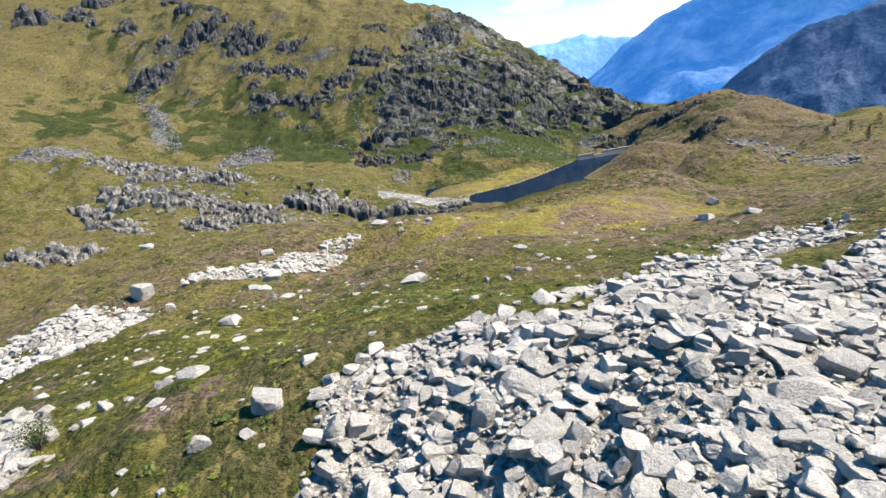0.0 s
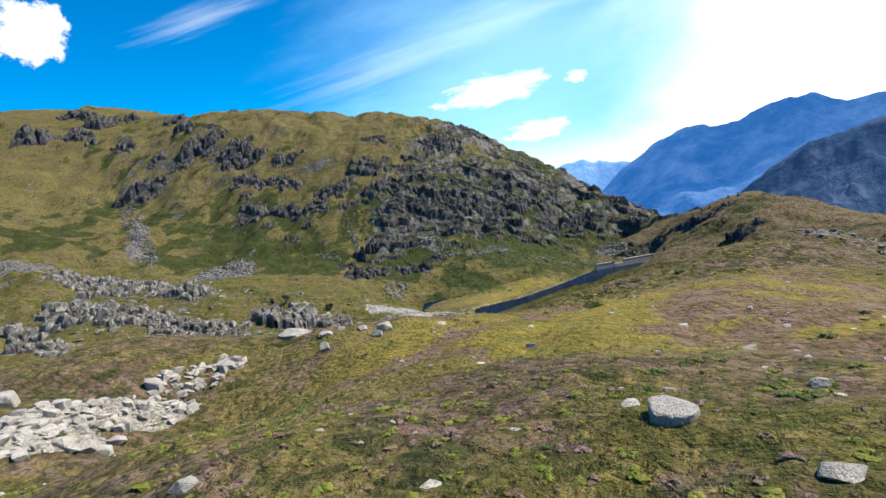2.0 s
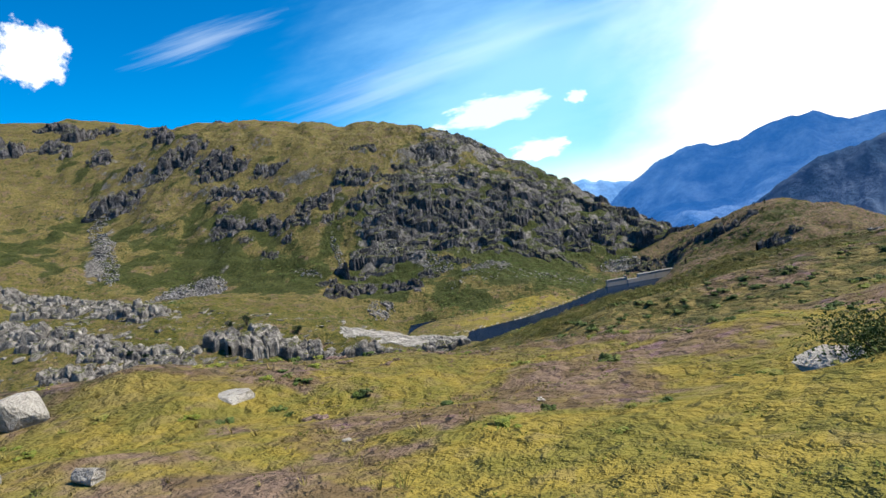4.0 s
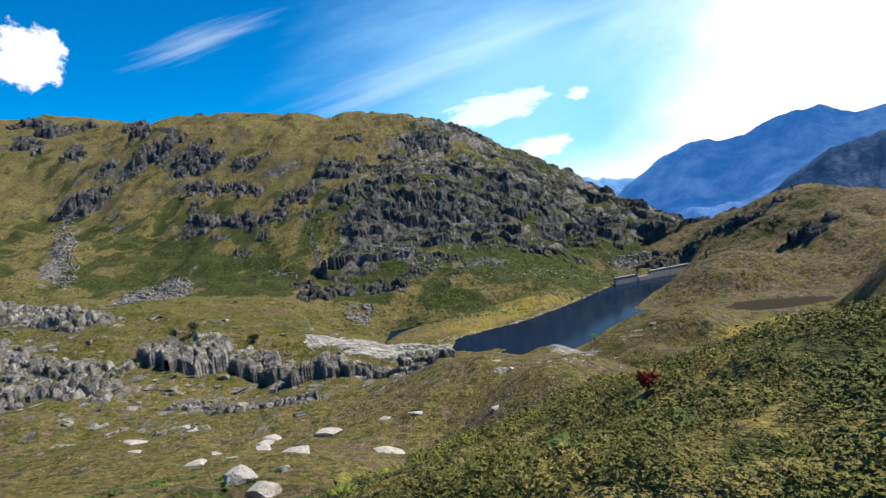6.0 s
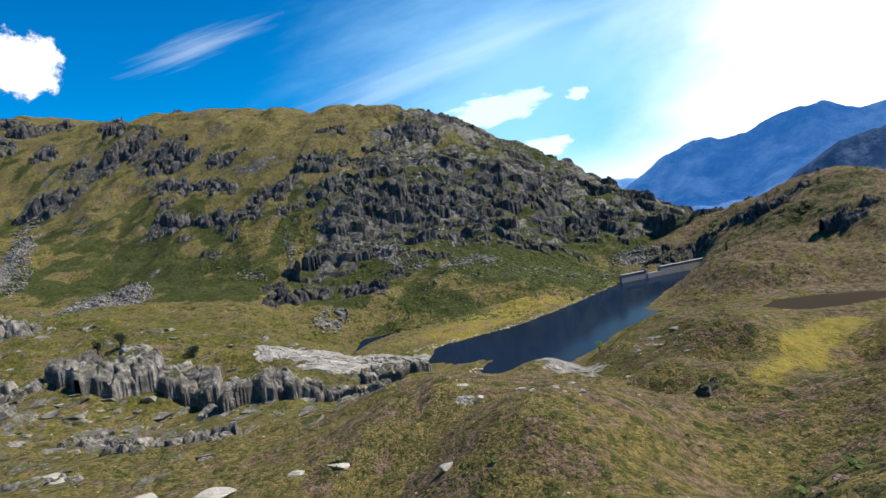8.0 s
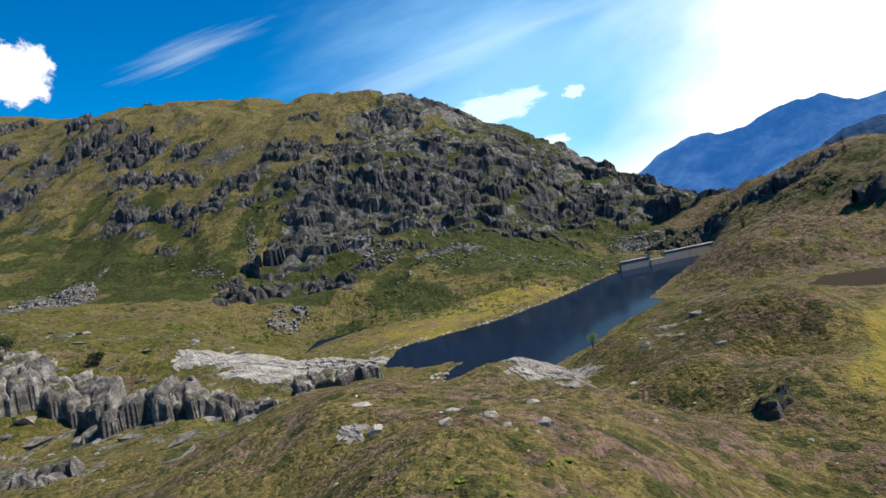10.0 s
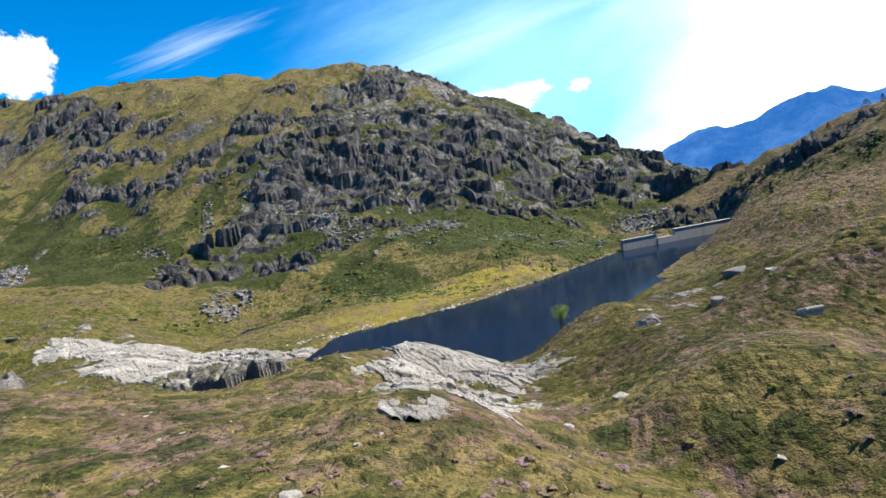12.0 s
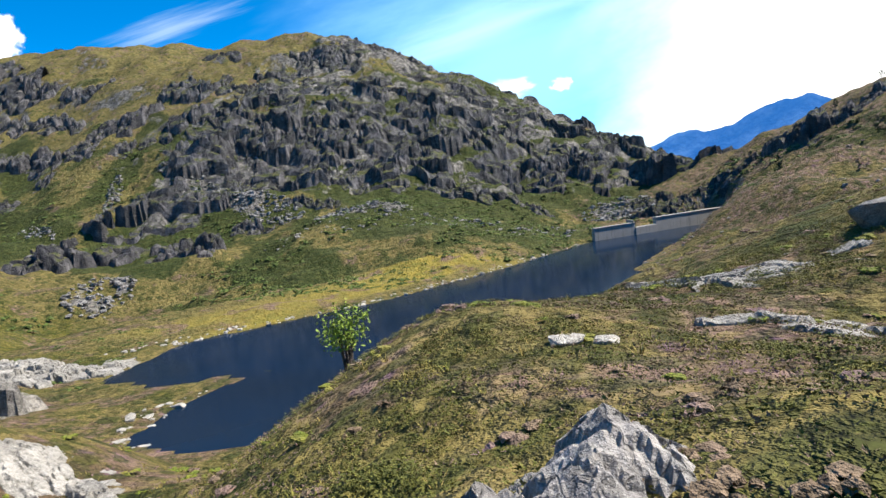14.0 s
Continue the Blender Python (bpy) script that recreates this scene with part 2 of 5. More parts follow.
VALLEY_PALE = stone_material("pale_valley_granite", (0.46, 0.42, 0.36), (0.11, 0.10, 0.09), 0.6, 0.35, 0.9, 0.55, 0.4)
SCREE_STONE = stone_material("grey_scree", (0.40, 0.375, 0.35), (0.20, 0.19, 0.18))
WATER = water_material("dark_lake_water", 0.05, 0.10, (0.004, 0.018, 0.048), (0.008, 0.011, 0.013))
PEAT_WATER = water_material("peaty_pond_water", 0.02, 0.5, (0.022, 0.016, 0.010), (0.035, 0.026, 0.014))
CONCRETE = concrete_material()
# distant ranges: blue haze mixed into the base colours, plus a blue glow
FAR_BLUE = hazed_material("far_mountain_painted_haze", (0.03, 0.09, 0.22), (0.20, 0.28, 0.40), (0.02, 0.19, 0.60), 0.42, 1.0)
FAR_PALE = hazed_material("farthest_mountain_painted_haze", (0.10, 0.20, 0.36), (0.18, 0.28, 0.42), (0.13, 0.36, 0.80), 0.42, 1.0)
NEAR_BLUE = hazed_material("wooded_range_painted_haze", (0.022, 0.045, 0.085), (0.10, 0.13, 0.19), (0.03, 0.12, 0.34), 0.17, 3.0)
JUNIPER = leaf_material("juniper_green", (0.036, 0.058, 0.012), (0.085, 0.120, 0.022), (0.130, 0.140, 0.035))
BILBERRY = leaf_material("bilberry_green", (0.080, 0.110, 0.012), (0.180, 0.195, 0.025), (0.230, 0.200, 0.045))
BROW_GREEN = leaf_material("brow_shrub_green", (0.065, 0.074, 0.015), (0.155, 0.150, 0.030), (0.220, 0.175, 0.042))
BRIGHT_BROW = leaf_material("sunlit_bilberry_green", (0.165, 0.175, 0.016), (0.340, 0.325, 0.030), (0.420, 0.360, 0.040))
HEATHER = leaf_material("heather_brown", (0.110, 0.076, 0.046), (0.220, 0.155, 0.100), (0.220, 0.140, 0.145))
STRAW = leaf_material("straw_grass", (0.200, 0.165, 0.040), (0.400, 0.300, 0.095), (0.180, 0.185, 0.038))
PINE = leaf_material("mountain_pine_green", (0.010, 0.022, 0.010), (0.025, 0.045, 0.018), (0.04, 0.06, 0.02))
BIRCH = leaf_material("young_birch_green", (0.17, 0.26, 0.03), (0.32, 0.40, 0.06), (0.38, 0.40, 0.07))
RED_LEAF = leaf_material("autumn_red_leaves", (0.22, 0.03, 0.02), (0.36, 0.06, 0.03), (0.30, 0.10, 0.04))
BARK = stone_material("bark", (0.20, 0.16, 0.12), (0.08, 0.06, 0.05), 3.0)

# ---- the land: landforms as mounds of (x, y, reach, height) ----
BROAD_FORMS = [
    (-700, 318, 260, 11.1), (-466, 786, 260, 51.0), (-700, 786, 260, 66.0), (470, 1020, 260, -83.4),
    (-700, 1020, 260, 99.5), (110, -15, 150, 90.6), (-295, 525, 150, 2.4), (-25, 795, 150, 50.5),
    (-700, 930, 150, 58.2), (-295, 930, 150, 53.7), (-25, 930, 150, 61.2), (29, -150, 90, 36.2),
    (-295, 12, 90, 34.1), (272, 93, 90, 21.0), (353, 255, 90, 20.2), (-214, 336, 90, -3.3),
    (272, 417, 90, 2.8), (29, 660, 90, 52.8), (-376, 660, 90, -29.2), (-52, 741, 90, 29.7),
    (-214, 741, 90, 38.5), (-619, 741, 90, -33.4), (-295, 822, 90, 31.8), (-457, 984, 90, 38.0),
]
SLOPE_KNOLLS = [
    (-72, -40, 55, 25.6), (-122, 59, 55, 13.9), (-122, 158, 55, 4.4), (224, 257, 55, 0.2),
    (224, 306, 55, 22.4), (-23, 356, 55, -5.8), (-122, 356, 55, 3.9), (-172, 406, 55, 9.7),
    (26, 455, 55, 9.1), (126, 455, 55, -11.0), (-72, 455, 55, -2.0), (224, 455, 55, 30.9),
    (224, 504, 55, 18.9), (-23, 504, 55, -15.1), (-172, 504, 55, -13.6), (126, 554, 55, -19.9),
    (-72, 554, 55, 11.5), (26, 554, 55, 6.4), (126, 604, 55, 22.7), (-122, 604, 55, 10.2),
    (175, 604, 55, 10.5), (109, 32, 35, -10.7), (-48, 126, 35, 17.4), (-80, 189, 35, 7.3),
]
SLOPE_KNOLLS_A = [
    (140, 220, 35, 4.3), (140, 378, 35, -14.6),
]
NEAR_KNOLLS = [
    (-40, 0, 22, -5.9), (-80, 20, 22, -4.7), (-40, 40, 22, 2.5), (39, 79, 22, 0.1),
    (-60, 99, 22, 2.1), (-21, 257, 22, -3.5), (118, 257, 22, 23.5), (138, 297, 22, 0.2),
    (118, 297, 22, -5.6), (-60, 317, 22, -1.5), (118, 337, 22, 10.4), (-60, 337, 22, -13.9),
    (-40, 337, 22, 8.8), (98, 356, 22, -1.7), (39, 356, 22, -12.7), (-80, 356, 22, 8.4),
    (138, 356, 22, 0.3), (78, 356, 22, 4.6), (-40, 376, 22, 3.4), (19, 376, 22, 14.0),
    (-1, 376, 22, -9.3), (98, 396, 22, 2.9), (39, 396, 22, -7.1), (138, 396, 22, 18.5),
]
NEAR_KNOLLS_A = [
    (-21, 416, 22, -13.5), (138, 416, 22, 7.7), (19, 416, 22, -3.2), (98, 416, 22, -4.2),
]
HUMMOCKS = [
    (9, 4, 16, -0.9), (38, 4, 16, -4.7), (38, 48, 16, -3.0), (66, 91, 16, -3.5),
    (66, 192, 16, 6.5), (0, -10, 11, 1.9), (-10, 10, 11, -4.5), (30, 30, 11, -0.8),
    (-10, 30, 11, 3.4), (-10, 49, 11, -0.3), (10, 59, 11, 0.4), (-10, 69, 11, 1.4),
    (0, 79, 11, 1.7), (-20, 99, 11, -4.9), (49, 99, 11, -2.3), (0, 99, 11, 1.2),
    (10, 109, 11, 1.0), (30, 109, 11, 3.2), (-10, 119, 11, 2.8), (30, 129, 11, 3.1),
    (10, 129, 11, 3.2), (0, 138, 11, -1.2), (49, 138, 11, 9.0), (69, 138, 11, -1.6),
]
HUMMOCKS_A = [
    (30, 148, 11, 6.9), (10, 148, 11, 4.4), (20, 158, 11, 1.6), (0, 168, 11, 5.6),
    (39, 168, 11, 5.3), (20, 178, 11, -1.5), (39, 188, 11, 7.5), (-10, 188, 11, 5.1),
    (30, 208, 11, 1.5), (20, 218, 11, -3.5), (-10, 218, 11, 2.7), (49, 228, 11, -6.0),
    (59, 238, 11, -2.6), (10, 238, 11, -3.9), (30, 238, 11, 6.5), (39, 247, 11, 3.6),
    (79, 247, 11, 0.4), (0, 257, 11, 4.0), (20, 267, 11, 7.4), (89, 267, 11, -17.9),
    (79, 277, 11, 15.1), (89, 277, 11, -5.5), (10, 287, 11, 6.2), (-20, 287, 11, 2.3),
]
HUMMOCKS_B = [
    (69, 297, 11, 5.9), (89, 297, 11, -2.0), (89, 307, 11, 6.5), (39, 317, 11, -1.4),
    (20, 317, 11, -1.6), (89, 327, 11, 1.2), (59, 327, 11, -1.2), (-10, 327, 11, -4.0),
    (10, 327, 11, 2.0), (34, 262, 7, -0.3), (47, 268, 7, 2.4), (65, 275, 7, -2.6),
    (61, 262, 5, 1.8), (48, 262, 5, 1.9), (38, 266, 5, 2.3), (52, 266, 5, -5.7),
    (56, 271, 5, 4.6), (70, 276, 5, -4.2), (34, 280, 5, 3.5), (43, 280, 5, 0.5),
    (52, 284, 5, 1.7), (66, 284, 5, 4.4), (38, 289, 5, 4.6), (66, 289, 5, -4.0),
]
HUMMOCKS_C = [
    (56, 294, 5, 1.7), (66, 298, 5, -1.1), (48, 298, 5, -0.2), (56, 302, 5, 2.4),
    (38, 302, 5, 5.4), (48, 307, 5, -1.2), (34, 307, 5, -2.0), (52, 312, 5, -0.5),
    (38, 312, 5, 1.3), (66, 312, 5, 1.5),
]
MOUNDS = np.array(BROAD_FORMS + SLOPE_KNOLLS + SLOPE_KNOLLS_A + NEAR_KNOLLS + NEAR_KNOLLS_A + HUMMOCKS + HUMMOCKS_A + HUMMOCKS_B + HUMMOCKS_C, float)
LATTICE = np.random.RandomState(7).rand(256, 256)
BANK_BUMPS = [(54.8, 283.0, 2.4, 1.4), (56.4, 285.4, 2.2, 0.15), (55.4, 278.6, 2.0, 0.7), (20.5, 149.5, 3.2, 0.7), (25.5, 150.0, 4.0, 0.3), (19.5, 157.0, 3.6, 1.3), (24.5, 157.0, 3.0, 0.3), (59.8, 300.2, 2.6, -1.0), (64.5, 304.5, 3.2, -0.9)]
MOUNDS = np.concatenate([MOUNDS, np.array(BANK_BUMPS, float)])
LAKE = [(9, 356), (12, 374), (26, 383), (40, 391), (62, 412), (82, 435), (93, 448), (106, 463), (150, 482), (133, 455), (122, 440), (93, 396),
        (98, 387), (96, 379), (79, 372), (63, 351), (52, 339), (43, 330), (33, 329), (25, 332), (27, 343), (33, 352), (18, 351)]
POND = [(99, 319), (104, 312), (112, 311), (122, 313), (132, 315), (134, 320), (120, 324), (106, 325)]
POND_LEVEL = 14.6
# stone fields on the plan: x, y, reach across, reach along, turn
TALUS = [(19, 32, 16, 12, 0), (33, 45, 17, 14, 10), (11, 20, 14, 8, 0), (13, 39, 6, 9, -25), (26, 16, 18, 10, 0), (45, 40, 14, 16, 0), (13, 10, 14, 7, 0), (1, 23, 9, 6, 0), (-2, 17, 7, 5, 0), (2, 26, 6, 3, 0)]
SCREES = [(-283, 560, 9, 78, 24), (-178, 480, 24, 34, 0), (-32, 515, 8, 36, 50), (28, 484, 18, 6, 0), (127, 506, 14, 10, 20), (-40, 437, 7, 11, 0), (-325, 460, 40, 16, 0), (150, 250, 32, 22, 0)]
SIDE_TALUS = [(-58, 70, 13, 9, 20), (-53, 62, 9, 6, 20), (-30, 27, 4, 9, 25), (-36, 92, 12, 3.2, 25), (-28, 101, 7, 3, 40)]


def soft_noise(x, y):
    """Smooth random values 0 to 1 with a cell of one metre."""
    xi, yi = np.floor(x).astype(int), np.floor(y).astype(int)
    fx, fy = x - xi, y - yi
    fx, fy = fx * fx * fx * (fx * (fx * 6 - 15) + 10), fy * fy * fy * (fy * (fy * 6 - 15) + 10)
    a, b = LATTICE[xi & 255, yi & 255], LATTICE[(xi + 1) & 255, yi & 255]
    c, d = LATTICE[xi & 255, (yi + 1) & 255], LATTICE[(xi + 1) & 255, (yi + 1) & 255]
    return (a + (b - a) * fx) * (1 - fy) + (c + (d - c) * fx) * fy


def fbm(x, y, size, octaves=4, gain=0.5):
    """Layered noise about 0, with features of that many metres."""
    total, weight, s = 0.0, 1.0, 1.0 / size
    for k in range(octaves):
        total = total + weight * (soft_noise(x * s + 17.3 * k, y * s - 9.1 * k) - 0.5)
        s, weight = s * 2.03, weight * gain
    return total


def ridged(x, y, size, octaves=4):
    """Sharp-backed noise, 0 to about 1."""
    total, weight, s, norm = 0.0, 1.0, 1.0 / size, 0.0
    for k in range(octaves):
        total = total + weight * (1 - abs(2 * soft_noise(x * s + 31.7 * k, y * s + 5.3 * k) - 1))
        norm += weight
        s, weight = s * 2.1, weight * 0.5
    return total / norm


def step(a, lo, hi):
    t = np.clip((a - lo) / (hi - lo), 0, 1)
    return t * t * (3 - 2 * t)


def reach(x, y, outline):
    """Distance to an outline on the plan, negative inside it."""
    x, y = np.asarray(x, float), np.asarray(y, float)
    best, inside = np.full(x.shape, 1e9), np.zeros(x.shape, bool)
    for (ax, ay), (bx, by) in zip(outline, outline[1:] + outline[:1]):
        dx, dy = bx - ax, by - ay
        k = np.clip(((x - ax) * dx + (y - ay) * dy) / (dx * dx + dy * dy), 0, 1)
        best = np.minimum(best, np.hypot(x - ax - k * dx, y - ay - k * dy))
        cross = (ay > y) != (by > y)
        inside ^= cross & (x < ax + (y - ay) / ((by - ay) or 1e-9) * dx)
    return np.where(inside, -best, best)


def blocky(x, y, size, turn):
    """Random values over turned rectangular cells."""
    c, n = math.cos(turn), math.sin(turn)
    v = (y * c - x * n) / (size * 1.5)
    u = (x * c + y * n) / size + 0.5 * (np.floor(v) % 2)
    return LATTICE[np.floor(u).astype(int) & 255, np.floor(v).astype(int) & 255]


def dome_mask(x, y):
    """Where the bare rocky dome and its shoulders lie."""
    w = 22 * fbm(x, y, 60, 3)
    m = step(x - 0.22 * (y - 540) + w, -75, -35) * step(y - 0.15 * x + w, 492, 520) * (1 - step(y - 0.75 * x - w, 660, 720))
    return m * (1 - step(x + 0.3 * (y - 560), 210, 260))


def land(x, y, fine=True):
    """Height of the ground."""
    x, y = np.asarray(x, float), np.asarray(y, float)
    z = np.zeros(np.broadcast(x, y).shape)
    for mx, my, r, h in MOUNDS:
        z = z + h * np.exp(-((x - mx) ** 2 + (y - my) ** 2) / (2 * r * r))
    far = step(np.hypot(x - 20, y - 300), 700, 2500)
    z = z - 260 * far * step(y + 0.6 * x, 200, 1500)
    if fine:
        away = np.clip(np.hypot(x - 30, np.minimum(y - 150, 0) + np.maximum(y - 300, 0)) / 250, 0.0, 1.5)
        z = z + fbm(x, y, 28, 3) * (1.0 + 5.0 * away) + fbm(x, y, 6, 3) * (0.75 + 0.8 * away) + fbm(x, y, 1.9, 2) * 0.20 * (1 - step(away, 0.2, 0.8))
        knoll = step(x, 112, 140) * (1 - step(x, 260, 330)) * step(y, 335, 360) * (1 - step(y, 500, 530))
        z = z + knoll * (2.2 * fbm(x + 0.5 * y, 1.6 * y, 14, 3) + 1.3 * (ridged(x, 1.5 * y, 22, 3) - 0.55))
        dome = dome_mask(x, y)
        if np.any(dome > 0.01):
            z = z + dome * (ridged(x + 0.4 * y, 1.2 * y, 34, 4) - 0.6) * 9
            q = z / 8.5 + 1.6 * fbm(x, y, 34, 3)
            fq = q - np.floor(q)
            z = z + dome * 8.5 * 0.32 * (step(fq, 0.58, 0.84) - fq)
            z = z + dome * (blocky(x, y, 3.4, 0.4) - 0.5) * 0.7 + dome * (blocky(x, y, 8.0, 0.15) - 0.5) * 1.2
    near = (abs(x - 75) < 130) & (abs(y - 400) < 150)
    if near.any():
        wob = fbm(x, y, 5, 3) * 1.3
        d = np.where(near, reach(x, y, LAKE) + wob, 99.0)
        z = np.where(d < 0, np.minimum(z, -0.4) + np.maximum(d, -8) * 0.35, np.where(d < 30, np.maximum(z * step(d, -1, 14) + 0.12 * np.minimum(d, 8) * (1 - step(d, -1, 14)), 0.02 + 0.06 * d), z))
    wet = (abs(x - 117) < 40) & (abs(y - 318) < 35)
    if wet.any():
        d = np.where(wet, reach(x, y, POND), 99.0)
        z = np.where(d < 0, POND_LEVEL - 0.3 + np.maximum(d, -4) * 0.2, np.where(d < 16, POND_LEVEL + 0.05 + (z - POND_LEVEL) * step(d, -1, 16) + 0.08 * d * (1 - step(d, 0, 16)), z))
    return z


def spaced(stops):
    """Grid lines from stretches of (from, to, spacing at both ends)."""
    out = []
    for lo, hi, s0, s1 in stops:
        p = lo
        while p < hi - 1e-6:
            out.append(p)
            p += s0 + (s1 - s0) * (p - lo) / (hi - lo)
    return np.array(out + [stops[-1][1]])


def mesh_from(name, verts, faces, material, smooth=True):
    me = bpy.data.meshes.new(name)
    me.from_pydata(verts, [], faces)
    me.materials.append(material)
    me.polygons.foreach_set("use_smooth", [smooth] * len(me.polygons))
    me.update()
    return me


def grid_mesh(name, x, y, z, material, smooth=True):
    """A sheet over grid points (two-dimensional arrays)."""
    ny, nx = x.shape
    i = np.arange(ny * nx).reshape(ny, nx)
    quads = np.stack([i[:-1, :-1], i[:-1, 1:], i[1:, 1:], i[1:, :-1]], -1).reshape(-1, 4)
    me = bpy.data.meshes.new(name)
    me.vertices.add(nx * ny)
    me.vertices.foreach_set("co", np.stack([x, y, z], -1).reshape(-1).astype(np.float32))
    me.loops.add(quads.size)
    me.loops.foreach_set("vertex_index", quads.reshape(-1).astype(np.int32))
    me.polygons.add(len(quads))
    me.polygons.foreach_set("loop_start", np.arange(0, quads.size, 4, dtype=np.int32))
    me.polygons.foreach_set("use_smooth", np.full(len(quads), smooth))
    me.materials.append(material)
    me.update(calc_edges=True)
    return me


def meadow(x, y):
    """Where smooth yellow grass grows, without shrubs."""
    return np.exp(-((x - 20) ** 2 / 900 + (y - 106) ** 2 / 420))


def marsh(x, y):
    """The yellow boggy strip that leads down from the pond."""
    d = np.full(np.broadcast(x, y).shape, 1e9)
    for ax, ay, bx, by in ((66, 257, 80, 272), (80, 272, 92, 288), (92, 288, 106, 298)):
        k = np.clip(((x - ax) * (bx - ax) + (y - ay) * (by - ay)) / ((bx - ax) ** 2 + (by - ay) ** 2), 0, 1)
        d = np.minimum(d, np.hypot(x - ax - k * (bx - ax), y - ay - k * (by - ay)) / (2.0 + 0.09 * (ay - 257)))
    return np.exp(-d * d)


def cover(x, y, z):
    """What grows where: bare rock, dry grass, dark shrub (0 to 1 each)."""
    gy, gx = np.gradient(z, y[:, 0], axis=0), np.gradient(z, x[0], axis=1)
    slope = np.hypot(gx, gy)
    mountain = step(y + 0.25 * x, 400, 450)
    dome = dome_mask(x, y)
    patch = fbm(x, y, 45, 3)
    block_field = np.zeros_like(z)
    for ax, ay, rx, ry, turn in TALUS + SIDE_TALUS + SCREES:
        c, n = math.cos(radians(turn)), math.sin(radians(turn))
        u, v = (x - ax) * c + (y - ay) * n, (y - ay) * c - (x - ax) * n
        block_field = np.maximum(block_field, 1 - step((u / rx) ** 2 + (v / ry) ** 2, 0.75, 1.05))
    block_field = block_field * step(soft_noise(x / 6.0, y / 6.0), 0.26, 0.34) * np.where(y > 200, 0.5, 1.0)
    shore = np.where((abs(x - 75) < 110) & (abs(y - 400) < 110), reach(x, y, LAKE), 99.0)
    rock = 0.9 * block_field + mountain * 0.10 + 0.44 * dome * step(slope, 0.55, 1.05) + 0.08 * dome + 0.35 * step(slope, 0.75, 1.1) * (1 - dome) + 0.16 * step(-x, 60, 120) * step(y, 250, 300) * (1 - mountain)
    rock = rock + 0.5 * (dome + 0.25 * mountain) * (fbm(x, y, 26, 3) - 0.03)
    dry = 0.30 + 0.22 * mountain + 0.25 * mountain * step(-x, 30, 110) + 0.25 * mountain * step(z, 80, 130) - 0.25 * dome + 0.5 * mountain * patch
    dry = dry + meadow(x, y) + 0.55 * np.exp(-((x - 31) ** 2 / 260 + (y - 173) ** 2 / 160)) + 0.3 * np.exp(-((x - 5) ** 2 / 2500 + (y - 235) ** 2 / 1800)) + 1.0 * marsh(x, y)
    dry = dry + 0.6 * (step(y - 0.95 * x, 355, 365) * (1 - step(y - 0.95 * x, 380, 410))) * step(y, 370, 385)
    dry = dry - 0.12 * (1 - step(y, 40, 75)) + 0.16 * step(y, 62, 85) * (1 - step(y, 128, 142)) + 0.10 * step(y, 195, 215) * (1 - step(y, 320, 350))
    dry = dry + 0.16 * mountain * step(-x, 110, 220) * (1 - 0.6 * step(patch, 0.0, 0.2))
    gully = np.exp(-(((x + 79) * 0.98 + (y - 500) * -0.1) ** 2 / 40)) * step(y, 425, 450) * (1 - step(y, 548, 560))
    dry, rock = dry + 0.5 * gully, rock - 0.3 * gully
    dry = dry + 0.35 * (1 - step(shore, 0.5, 5.0))
    dry = np.where(y > 430, np.minimum(dry, 0.64), dry)
    shrub = mountain * (0.52 - 0.52 * step(z, 45, 105)) + 0.36 * dome - 0.5 * mountain * patch * (1 - dome) - 0.4 * step(0.9 * x - y, -395, -365) * step(y, 370, 385)
    shrub = shrub + mountain * 0.9 * fbm(x, y, 17, 3) * step(0.9 * x - y, -395, -415)
    shrub = shrub - 0.6 * gully
    return np.stack([rock, dry, shrub, 1 - block_field * (y < 200)], -1)


gx = spaced([(-4600, -1000, 160, 40), (-1000, -380, 40, 2.0), (-380, -75, 3.2, 2.4), (-75, -20, 1.1, 0.85), (-20, 85, 0.82, 0.82), (85, 125, 0.7, 1.0), (125, 300, 1.2, 2.5), (300, 1200, 2.5, 60), (1200, 4600, 60, 200)])
gy = spaced([(-3000, -300, 200, 30), (-300, -20, 30, 1.2), (-20, 340, 0.88, 0.88), (340, 860, 1.9, 2.6), (860, 1500, 1.8, 40), (1500, 4700, 40, 200)])
GX, GY = np.meshgrid(gx, gy)
GZ = land(GX, GY)
ground_mesh = grid_mesh("ground", GX, GY, GZ, GROUND)
paint = ground_mesh.attributes.new("cover", "FLOAT_COLOR", "POINT")
paint.data.foreach_set("color", cover(GX, GY, GZ).reshape(-1).astype(np.float32))
heath = ground_mesh.attributes.new("heath", "FLOAT", "POINT")
heath.data.foreach_set("value", (0.06 * step(GY, 195, 235) * (1 - step(GY, 330, 360)) * step(GX, -30, 10) + 0.065 * step(GY, 55, 75) * (1 - step(GY, 128, 145)) + 0.12 * step(GX, 95, 130) * step(GY, 300, 340) * (1 - step(GY, 520, 560)) - 0.4 * marsh(GX, GY)).reshape(-1).astype(np.float32))
ground = tagged(new("ground", ground_mesh), "alpine slope of turf, heather and bare rock", "ground", kind="structure")


def part(name, bm, material, parent, label=""):
    """One mesh object under a thing or part."""
    me = bpy.data.meshes.new(name)
    bm.to_mesh(me)
    bm.free()
    me.materials.append(material)
    ob = new(name, me)
    ob.parent = parent
    return tagged(ob, label)


